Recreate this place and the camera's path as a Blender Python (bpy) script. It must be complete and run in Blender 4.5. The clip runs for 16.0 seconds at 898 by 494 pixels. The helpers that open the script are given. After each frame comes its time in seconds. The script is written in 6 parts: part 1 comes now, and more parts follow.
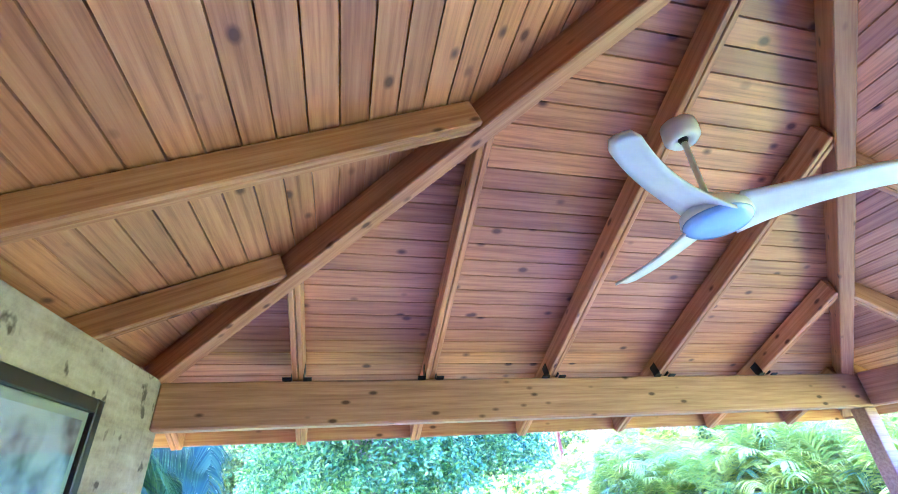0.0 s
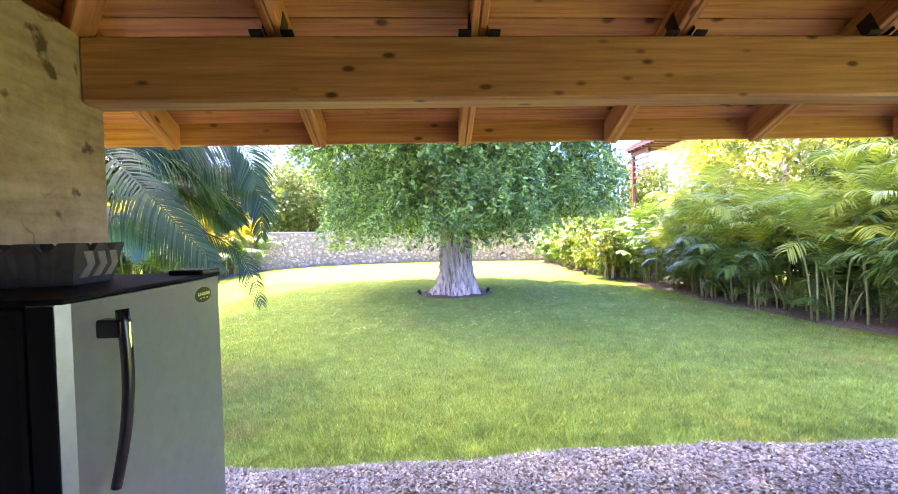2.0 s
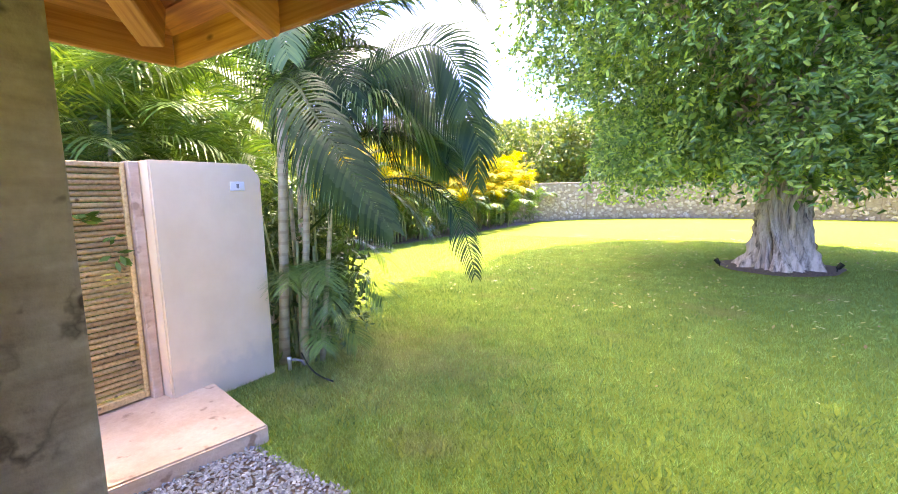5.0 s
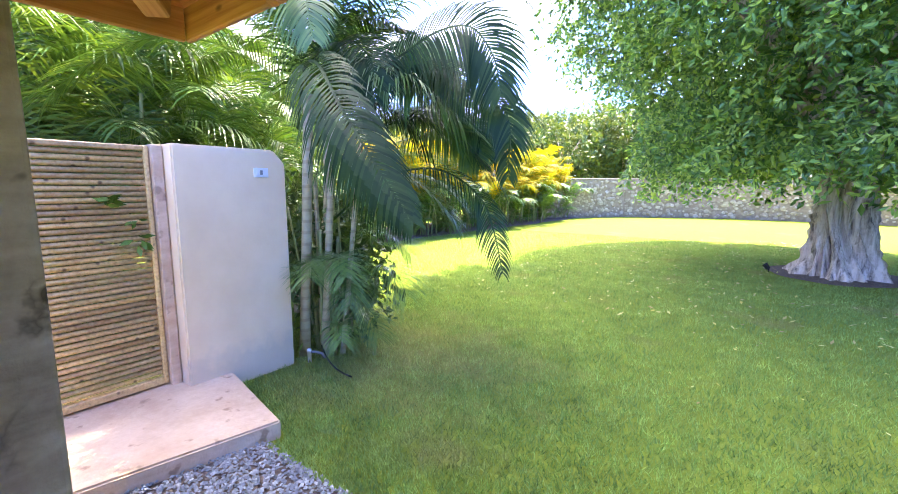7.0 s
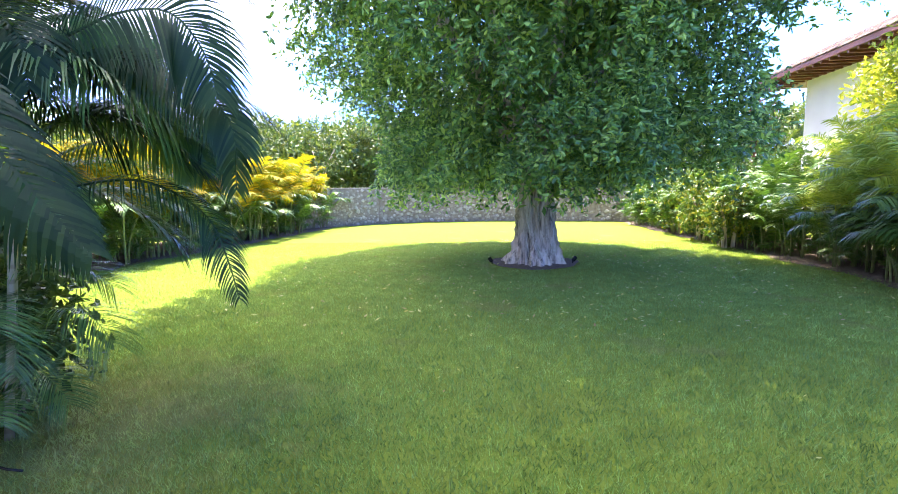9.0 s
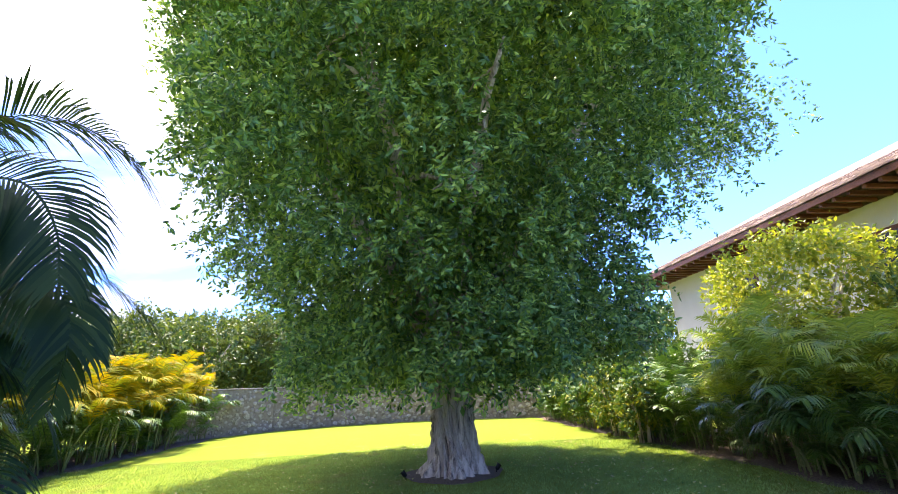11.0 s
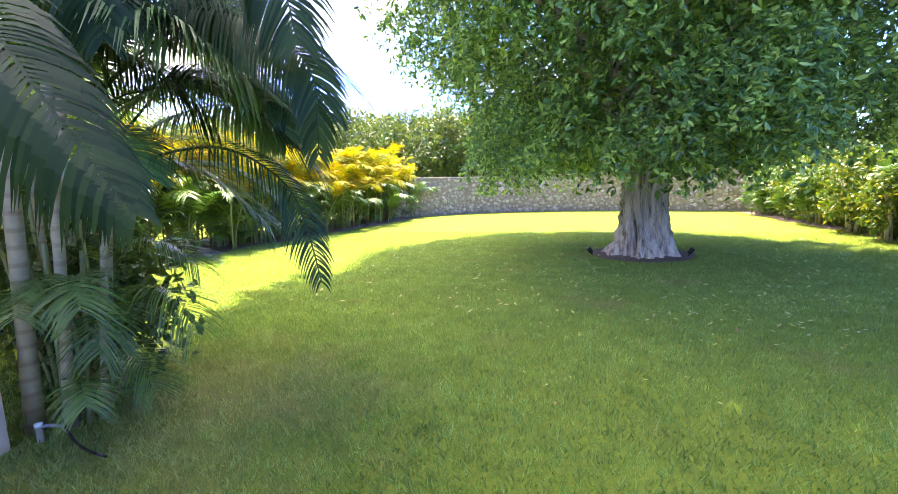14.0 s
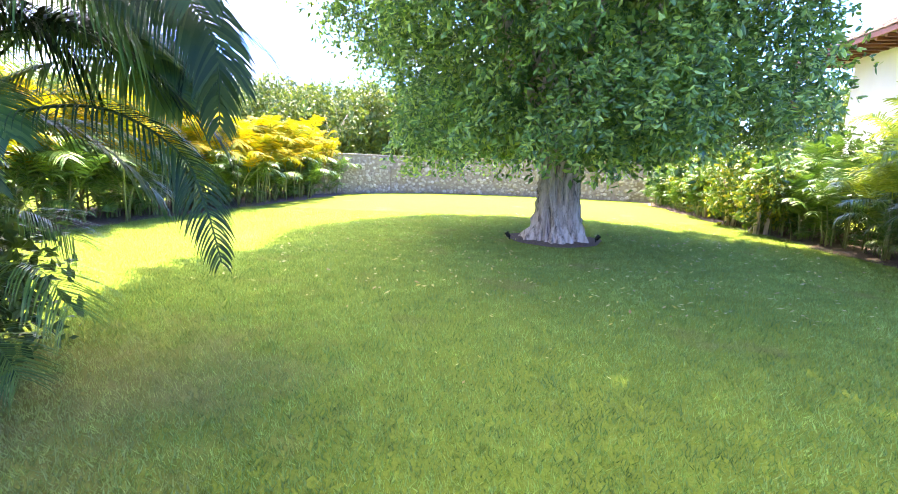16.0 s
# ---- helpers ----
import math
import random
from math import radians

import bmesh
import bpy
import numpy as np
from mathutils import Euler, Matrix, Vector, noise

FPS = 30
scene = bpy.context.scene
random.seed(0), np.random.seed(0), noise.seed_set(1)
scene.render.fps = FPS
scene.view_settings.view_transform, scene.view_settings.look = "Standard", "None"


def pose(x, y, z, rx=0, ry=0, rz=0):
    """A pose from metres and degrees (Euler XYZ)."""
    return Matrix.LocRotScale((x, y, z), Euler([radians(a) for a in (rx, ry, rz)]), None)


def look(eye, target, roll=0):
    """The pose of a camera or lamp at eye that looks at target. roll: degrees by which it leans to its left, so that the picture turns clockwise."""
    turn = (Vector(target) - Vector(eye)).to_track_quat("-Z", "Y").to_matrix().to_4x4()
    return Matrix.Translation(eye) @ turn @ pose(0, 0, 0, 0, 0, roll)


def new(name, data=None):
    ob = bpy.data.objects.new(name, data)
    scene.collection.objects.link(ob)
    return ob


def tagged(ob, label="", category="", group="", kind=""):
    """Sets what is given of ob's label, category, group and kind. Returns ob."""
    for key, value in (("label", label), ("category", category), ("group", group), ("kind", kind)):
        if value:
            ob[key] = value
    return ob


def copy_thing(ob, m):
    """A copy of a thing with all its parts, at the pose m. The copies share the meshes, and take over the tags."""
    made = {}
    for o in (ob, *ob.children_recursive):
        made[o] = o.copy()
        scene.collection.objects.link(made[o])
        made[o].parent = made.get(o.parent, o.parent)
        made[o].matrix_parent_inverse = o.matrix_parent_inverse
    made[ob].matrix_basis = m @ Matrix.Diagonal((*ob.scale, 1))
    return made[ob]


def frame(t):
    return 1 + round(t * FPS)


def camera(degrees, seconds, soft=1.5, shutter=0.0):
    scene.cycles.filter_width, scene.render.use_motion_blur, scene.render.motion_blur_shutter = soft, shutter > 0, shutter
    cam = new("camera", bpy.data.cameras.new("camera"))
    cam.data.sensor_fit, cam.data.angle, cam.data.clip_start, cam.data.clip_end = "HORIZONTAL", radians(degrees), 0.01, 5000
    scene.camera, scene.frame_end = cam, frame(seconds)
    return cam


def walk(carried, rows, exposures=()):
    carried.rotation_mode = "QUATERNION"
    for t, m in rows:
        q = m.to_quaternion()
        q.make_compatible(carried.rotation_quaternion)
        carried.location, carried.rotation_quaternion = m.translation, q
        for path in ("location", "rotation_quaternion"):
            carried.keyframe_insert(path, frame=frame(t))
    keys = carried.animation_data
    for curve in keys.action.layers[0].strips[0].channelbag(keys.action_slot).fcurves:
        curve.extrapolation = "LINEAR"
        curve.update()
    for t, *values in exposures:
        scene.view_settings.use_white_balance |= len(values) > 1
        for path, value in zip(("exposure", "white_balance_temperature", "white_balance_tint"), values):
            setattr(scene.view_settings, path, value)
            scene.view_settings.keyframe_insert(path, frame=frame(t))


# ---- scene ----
cam = camera(91.9, 16.0, soft=0.55)
PATH = [
    (0, (-0.853, 0.222, 1.745), (-0.422, 1.921, 2.709), -3.8),
    (0.3, (-0.83, 0.366, 1.713), (-0.384, 2.181, 2.425), -3.2),
    (0.5, (-0.793, 0.446, 1.685), (-0.36, 2.321, 2.23), -3.2),
    (1, (-0.755, 0.708, 1.613), (-0.397, 2.667, 1.796), -1.8),
    (1.5, (-0.637, 0.99, 1.553), (-0.402, 2.976, 1.603), -1.5),
    (2, (-0.546, 1.292, 1.545), (-0.442, 3.289, 1.493), -1.4),
    (2.5, (-0.517, 1.629, 1.538), (-0.422, 3.625, 1.452), -1.2),
    (3, (-0.49, 1.925, 1.528), (-0.622, 3.917, 1.406), -1.9),
    (3.5, (-0.459, 2.235, 1.533), (-0.973, 4.162, 1.389), -2.7),
    (4, (-0.494, 2.474, 1.504), (-1.307, 4.29, 1.305), -2.9),
    (4.5, (-0.587, 2.701, 1.518), (-1.553, 4.437, 1.294), -1.6),
    (5, (-0.606, 2.847, 1.52), (-1.684, 4.514, 1.277), -1.5),
    (5.2, (-0.602, 2.902, 1.521), (-1.718, 4.542, 1.269), -1.6),
    (6.2, (-0.63, 2.99, 1.515), (-1.93, 4.52, 1.25), -0.8),
    (7.3, (-0.687, 3.031, 1.509), (-1.75, 4.703, 1.232), 0.6),
    (7.5, (-0.669, 3.032, 1.531), (-1.595, 4.783, 1.258), 0.7),
    (8, (-0.65, 3.05, 1.48), (-1.298, 4.927, 1.238), -0.2),
    (8.5, (-0.607, 3.066, 1.557), (-0.975, 5.016, 1.309), -0.4),
    (9, (-0.594, 3.165, 1.533), (-0.818, 5.138, 1.292), -1.0),
    (9.5, (-0.592, 3.324, 1.525), (-0.688, 5.306, 1.277), -0.8),
    (10, (-0.609, 3.439, 1.555), (-0.51, 5.436, 1.517), -1.2),
    (10.2, (-0.627, 3.483, 1.591), (-0.438, 5.47, 1.721), -2.6),
    (10.7, (-0.66, 3.54, 1.60), (-0.47, 5.48, 2.12), -2.8),
    (11.3, (-0.69, 3.60, 1.58), (-0.48, 5.50, 2.22), -2.4),
    (11.8, (-0.71, 3.63, 1.55), (-0.54, 5.54, 2.10), -2.0),
    (12.3, (-0.726, 3.645, 1.524), (-0.622, 5.617, 1.842), -1.7),
    (12.5, (-0.732, 3.651, 1.518), (-0.684, 5.639, 1.737), -1.8),
    (13, (-0.72, 3.696, 1.501), (-0.838, 5.692, 1.532), -2.0),
    (13.5, (-0.796, 3.658, 1.425), (-1.15, 5.623, 1.313), -1.9),
    (14, (-0.842, 3.671, 1.393), (-1.442, 5.56, 1.124), -1.6),
    (14.5, (-0.853, 3.672, 1.396), (-1.565, 5.512, 1.067), -2.0),
    (15, (-0.842, 3.684, 1.393), (-1.514, 5.536, 1.05), -1.3),
    (15.5, (-0.82, 3.695, 1.395), (-1.303, 5.603, 1.039), 0.1),
    (16, (-0.783, 3.686, 1.413), (-1.042, 5.636, 1.053), 1.7),
]
EXPOSURES = [(0.0, 6.43, 4500, 41), (0.5, 5.88, 4500, 47), (1.0, 5.4, 5700, 48), (1.5, 5.12, 6650, 37), (3.5, 4.92, 8700, 34), (5.0, 4.52, 8900, 21), (7.5, 4.22, 6800, 18),
             (9.5, 3.67, 6700, 15), (10.0, 3.64, 6700, 14), (12.3, 2.07, 8200, 16), (13.0, 2.57, 8100, 16), (13.5, 3.2, 7600, 18), (14.5, 4.12, 7500, 17), (16.0, 4.22, 7400, 17)]
walk(cam, [(t, look(eye, target, roll)) for t, eye, target, roll in PATH], EXPOSURES)

# ---------------------------------------------------------------- light
SUN_DIR = Vector((-0.07, 0.39, 0.91)).normalized()      # towards the sun
world = bpy.data.worlds.new("sky")
scene.world = world
world.use_nodes = True
wn, wl = world.node_tree.nodes, world.node_tree.links
wn.clear()
w_out = wn.new("ShaderNodeOutputWorld")
w_bg = wn.new("ShaderNodeBackground")
w_sky = wn.new("ShaderNodeTexSky")
w_sky.sky_type, w_sky.sun_disc = "NISHITA", False
w_sky.sun_elevation = math.asin(SUN_DIR.z)
w_sky.sun_rotation = math.atan2(SUN_DIR.x, SUN_DIR.y)
w_sky.air_density, w_sky.dust_density, w_sky.ozone_density = 1.0, 0.3, 4.0
w_tc = wn.new("ShaderNodeTexCoord")
w_sep = wn.new("ShaderNodeSeparateXYZ")
w_add = wn.new("ShaderNodeMath"); w_add.operation = "ADD"; w_add.inputs[1].default_value = 0.22
w_div = wn.new("ShaderNodeVectorMath"); w_div.operation = "DIVIDE"
w_comb = wn.new("ShaderNodeCombineXYZ")
w_map = wn.new("ShaderNodeMapping"); w_map.inputs["Location"].default_value = (3.1, 0.4, 0.0); w_map.inputs["Scale"].default_value = (0.8, 1.5, 1.0)
w_noise = wn.new("ShaderNodeTexNoise"); w_noise.inputs["Scale"].default_value = 1.3; w_noise.inputs["Detail"].default_value = 7; w_noise.inputs["Roughness"].default_value = 0.52
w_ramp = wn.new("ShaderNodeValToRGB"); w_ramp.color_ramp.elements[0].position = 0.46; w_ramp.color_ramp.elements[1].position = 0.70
w_mix = wn.new("ShaderNodeMix"); w_mix.data_type = "RGBA"
w_dot = wn.new("ShaderNodeVectorMath"); w_dot.operation = "DOT_PRODUCT"; w_dot.inputs[1].default_value = SUN_DIR
w_near = wn.new("ShaderNodeMapRange"); w_near.inputs["From Min"].default_value = 0.70; w_near.inputs["From Max"].default_value = 1.0
w_cloud = wn.new("ShaderNodeMix"); w_cloud.data_type = "RGBA"      # clouds shine brighter towards the sun
w_cloud.inputs["A"].default_value, w_cloud.inputs["B"].default_value = (1.4, 1.42, 1.6, 1), (14.0, 13.5, 12.8, 1)
wl.new(w_tc.outputs["Generated"], w_dot.inputs[0])
wl.new(w_dot.outputs["Value"], w_near.inputs["Value"])
wl.new(w_near.outputs["Result"], w_cloud.inputs["Factor"])
wl.new(w_cloud.outputs["Result"], w_mix.inputs["B"])
wl.new(w_tc.outputs["Generated"], w_sep.inputs[0])
wl.new(w_sep.outputs["Z"], w_add.inputs[0])
for k in "XYZ":
    wl.new(w_add.outputs[0], w_comb.inputs[k])
wl.new(w_tc.outputs["Generated"], w_div.inputs[0])
wl.new(w_comb.outputs[0], w_div.inputs[1])
wl.new(w_div.outputs[0], w_map.inputs["Vector"])
wl.new(w_map.outputs[0], w_noise.inputs["Vector"])
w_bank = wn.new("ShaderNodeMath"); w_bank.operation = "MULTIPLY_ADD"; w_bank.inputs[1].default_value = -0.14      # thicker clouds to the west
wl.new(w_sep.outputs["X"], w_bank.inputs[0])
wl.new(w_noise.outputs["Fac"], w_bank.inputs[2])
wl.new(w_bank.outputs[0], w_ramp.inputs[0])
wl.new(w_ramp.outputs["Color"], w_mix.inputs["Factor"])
w_deep = wn.new("ShaderNodeMix"); w_deep.data_type, w_deep.blend_type = "RGBA", "MULTIPLY"
w_deep.inputs["Factor"].default_value, w_deep.inputs["B"].default_value = 1.0, (0.24, 0.38, 0.84, 1)      # clear deep-blue tropical air
wl.new(w_sky.outputs[0], w_deep.inputs["A"])
wl.new(w_deep.outputs["Result"], w_mix.inputs["A"])
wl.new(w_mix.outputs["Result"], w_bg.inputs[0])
w_bg.inputs[1].default_value = 0.15
wl.new(w_bg.outputs[0], w_out.inputs[0])

sun = new("sun", bpy.data.lights.new("sun", "SUN"))
sun.data.energy, sun.data.angle, sun.data.color = 2.3, radians(0.6), (1.0, 0.93, 0.80)
sun.matrix_world = look(SUN_DIR * 60, (0, 0, 0))


# ---------------------------------------------------------------- materials
def mat(name, rough=0.6, metal=0.0, spec=0.5):
    m = bpy.data.materials.new(name)
    m.use_nodes = True
    n, l = m.node_tree.nodes, m.node_tree.links
    b = n["Principled BSDF"]
    b.inputs["Roughness"].default_value = rough
    b.inputs["Metallic"].default_value = metal
    b.inputs["Specular IOR Level"].default_value = spec
    return m, n, l, b


def coords(n, l, scale=(1, 1, 1), kind="Object"):
    tc, mp = n.new("ShaderNodeTexCoord"), n.new("ShaderNodeMapping")
    mp.inputs["Scale"].default_value = scale
    l.new(tc.outputs[kind], mp.inputs[0])
    return mp.outputs[0]


def noise_tex(n, l, vec, scale, detail=4, rough=0.55):
    t = n.new("ShaderNodeTexNoise")
    t.inputs["Scale"].default_value, t.inputs["Detail"].default_value, t.inputs["Roughness"].default_value = scale, detail, rough
    if vec is not None:
        l.new(vec, t.inputs["Vector"])
    return t.outputs["Fac"]


def voronoi(n, l, vec, scale, feature="F1"):
    t = n.new("ShaderNodeTexVoronoi")
    t.feature = feature
    t.inputs["Scale"].default_value = scale
    l.new(vec, t.inputs["Vector"])
    return t


def ramp(n, l, fac, *stops):
    r = n.new("ShaderNodeValToRGB")
    e = r.color_ramp.elements
    while len(e) < len(stops):
        e.new(0.5)
    for el, (p, c) in zip(e, stops):
        el.position = p
        el.color = (*c, 1) if len(c) == 3 else c
    l.new(fac, r.inputs[0])
    return r.outputs["Color"]


def mix(n, l, fac, a, b, mode="MIX"):
    x = n.new("ShaderNodeMix")
    x.data_type, x.blend_type = "RGBA", mode
    for key, v in (("Factor", fac), ("A", a), ("B", b)):
        if isinstance(v, (int, float)):
            x.inputs[key].default_value = v
        elif isinstance(v, tuple):
            x.inputs[key].default_value = (*v, 1)
        else:
            l.new(v, x.inputs[key])
    return x.outputs["Result"]


def bump(n, l, b, height, strength=0.3, distance=0.01):
    k = n.new("ShaderNodeBump")
    k.inputs["Strength"].default_value, k.inputs["Distance"].default_value = strength, distance
    l.new(height, k.inputs["Height"])
    l.new(k.outputs[0], b.inputs["Normal"])


def island(n):
    return n.new("ShaderNodeNewGeometry").outputs["Random Per Island"]


def obj_random(n):
    return n.new("ShaderNodeObjectInfo").outputs["Random"]


def wood(name, pale, mid, dark, per_island=False, rough=0.5, knots=(5.0, 11.0, 11.0)):
    """Stained pine: long grain along local x, knots, boards of uneven tone."""
    m, n, l, b = mat(name, rough, spec=0.4)
    rnd = island(n) if per_island else obj_random(n)
    off = n.new("ShaderNodeVectorMath"); off.operation = "MULTIPLY_ADD"
    cx = n.new("ShaderNodeCombineXYZ")
    for k in "XYZ":
        l.new(rnd, cx.inputs[k])
    l.new(cx.outputs[0], off.inputs[0])
    off.inputs[1].default_value = (37.0, 17.0, 23.0)
    l.new(coords(n, l), off.inputs[2])
    def stretched(s):
        mp = n.new("ShaderNodeMapping"); mp.inputs["Scale"].default_value = s
        l.new(off.outputs[0], mp.inputs[0])
        return mp.outputs[0]
    grain = noise_tex(n, l, stretched((1.2, 28, 28)), 1.6, 5, 0.6)
    broad = noise_tex(n, l, stretched((0.7, 1.6, 1.6)), 1.3, 3)
    base = ramp(n, l, grain, (0.30, dark), (0.5, mid), (0.72, pale))
    tone = ramp(n, l, broad, (0.3, (0.80, 0.79, 0.78)), (0.7, (1.1, 1.09, 1.08)))
    c = mix(n, l, 1.0, base, tone, "MULTIPLY")
    tint = ramp(n, l, rnd, (0.0, (0.74, 0.68, 0.66)), (0.5, (1.0, 1.0, 1.0)), (1.0, (1.2, 1.17, 1.08)))
    c = mix(n, l, 1.0, c, tint, "MULTIPLY")
    kv = voronoi(n, l, stretched(knots), 1.0)
    knot = ramp(n, l, kv.outputs["Distance"], (0.08, (1, 1, 1)), (0.18, (0, 0, 0)))
    some = ramp(n, l, kv.outputs["Color"], (0.30, (0, 0, 0)), (0.35, (1, 1, 1)))
    knot = mix(n, l, 1.0, knot, some, "MULTIPLY")
    c = mix(n, l, knot, c, (dark[0] * 0.35, dark[1] * 0.3, dark[2] * 0.3))
    l.new(c, b.inputs["Base Color"])
    bump(n, l, b, grain, 0.25, 0.004)
    return m


M_DECK = wood("deck_wood", (0.64, 0.315, 0.125), (0.52, 0.22, 0.08), (0.31, 0.115, 0.042), True, 0.4, (4.6, 7.5, 0.4))
M_RAFTER = wood("rafter_wood", (0.62, 0.32, 0.135), (0.50, 0.225, 0.083), (0.35, 0.13, 0.042))
M_BEAM = wood("beam_wood", (0.46, 0.245, 0.14), (0.36, 0.18, 0.098), (0.25, 0.11, 0.056))
M_REDWOOD = wood("house_wood", (0.25, 0.09, 0.05), (0.18, 0.06, 0.035), (0.1, 0.03, 0.02))

M_COAL, n, l, b = mat("black_metal", 0.45, 0.6)
b.inputs["Base Color"].default_value = (0.02, 0.02, 0.022, 1)
bump(n, l, b, noise_tex(n, l, coords(n, l), 120), 0.1, 0.001)


def coral(name, a, c, d, pit=0.55, cracks=1.0):
    m, n, l, b = mat(name, 0.8, spec=0.25)
    v = coords(n, l)
    big, fine = noise_tex(n, l, v, 3.2, 5, 0.6), noise_tex(n, l, v, 26, 5, 0.65)
    col = ramp(n, l, big, (0.3, d), (0.48, a), (0.7, c))
    col = mix(n, l, 0.45, col, ramp(n, l, fine, (0.3, d), (0.55, a), (0.75, c)))
    band = noise_tex(n, l, coords(n, l, (1, 1, 7)), 2.4, 4)
    col = mix(n, l, 0.35, col, ramp(n, l, band, (0.35, d), (0.65, c)))
    spots = noise_tex(n, l, v, 9, 3, 0.5)
    pits = ramp(n, l, spots, (0.30, (1, 1, 1)), (0.37, (0, 0, 0)))
    col = mix(n, l, pits, col, (d[0] * pit, d[1] * pit, d[2] * pit))
    warp = n.new("ShaderNodeVectorMath"); warp.operation = "MULTIPLY_ADD"
    wn_ = n.new("ShaderNodeTexNoise"); wn_.inputs["Scale"].default_value = 4.0; wn_.inputs["Detail"].default_value = 5
    l.new(v, wn_.inputs["Vector"])
    l.new(wn_.outputs["Color"], warp.inputs[0]); warp.inputs[1].default_value = (0.45, 0.45, 0.45); l.new(v, warp.inputs[2])
    cr = voronoi(n, l, warp.outputs[0], 1.7, "DISTANCE_TO_EDGE")
    crack = ramp(n, l, cr.outputs["Distance"], (0.0, (0.75 * cracks,) * 3), (0.022, (0, 0, 0)))
    gate_ = ramp(n, l, noise_tex(n, l, v, 1.9, 3), (0.50, (0, 0, 0)), (0.60, (1, 1, 1)))
    col = mix(n, l, mix(n, l, 1.0, crack, gate_, "MULTIPLY"), col, (d[0] * 0.35, d[1] * 0.33, d[2] * 0.32))
    l.new(col, b.inputs["Base Color"])
    h = mix(n, l, 0.5, fine, spots)
    bump(n, l, b, h, 0.55, 0.02)
    return m


M_CORAL = coral("coral_stone", (0.37, 0.275, 0.18), (0.52, 0.415, 0.30), (0.165, 0.113, 0.07))
M_SLAB = coral("coral_slab", (0.56, 0.40, 0.265), (0.66, 0.51, 0.36), (0.42, 0.28, 0.18), 0.8, 0.0)
M_PLASTER, n, l, b = mat("white_plaster", 0.85, spec=0.2)
v = coords(n, l)
col = ramp(n, l, noise_tex(n, l, v, 2.0, 5, 0.6), (0.3, (0.76, 0.56, 0.34)), (0.6, (0.83, 0.64, 0.41)))
zz = n.new("ShaderNodeSeparateXYZ"); l.new(coords(n, l), zz.inputs[0])
sm = n.new("ShaderNodeMath"); sm.operation = "MULTIPLY_ADD"
l.new(noise_tex(n, l, v, 9, 4), sm.inputs[0]); sm.inputs[1].default_value = -0.35; l.new(zz.outputs["Z"], sm.inputs[2])
col = mix(n, l, ramp(n, l, sm.outputs[0], (0.0, (0.4, 0.4, 0.4)), (0.16, (0, 0, 0))), col, (0.42, 0.37, 0.30))
l.new(col, b.inputs["Base Color"])
bump(n, l, b, noise_tex(n, l, v, 60, 4), 0.2, 0.004)
M_HOUSE, n, l, b = mat("house_plaster", 0.85, spec=0.2)
l.new(ramp(n, l, noise_tex(n, l, coords(n, l), 0.7, 5), (0.3, (0.70, 0.66, 0.65)), (0.7, (0.79, 0.75, 0.74))), b.inputs["Base Color"])
bump(n, l, b, noise_tex(n, l, coords(n, l), 30), 0.15, 0.005)


def worn_patch(n, l):
    """Thin, dry turf beside the palm clump, with a ragged rim."""
    off = n.new("ShaderNodeVectorMath"); off.operation = "SUBTRACT"
    l.new(coords(n, l), off.inputs[0]); off.inputs[1].default_value = (-3.3, 5.9, 0.0)
    ln = n.new("ShaderNodeVectorMath"); ln.operation = "LENGTH"
    l.new(off.outputs[0], ln.inputs[0])
    ad = n.new("ShaderNodeMath"); ad.operation = "MULTIPLY_ADD"
    l.new(noise_tex(n, l, coords(n, l), 2.6, 5, 0.65), ad.inputs[0]); ad.inputs[1].default_value = 3.0
    l.new(ln.outputs["Value"], ad.inputs[2])
    return ramp(n, l, mapped(n, l, ad.outputs[0], 1.4, 3.0), (0.0, (0.38, 0.38, 0.38)), (1.0, (0, 0, 0)))


def mapped(n, l, value, lo, hi):
    r = n.new("ShaderNodeMapRange")
    r.inputs["From Min"].default_value, r.inputs["From Max"].default_value = lo, hi
    l.new(value, r.inputs["Value"])
    return r.outputs["Result"]


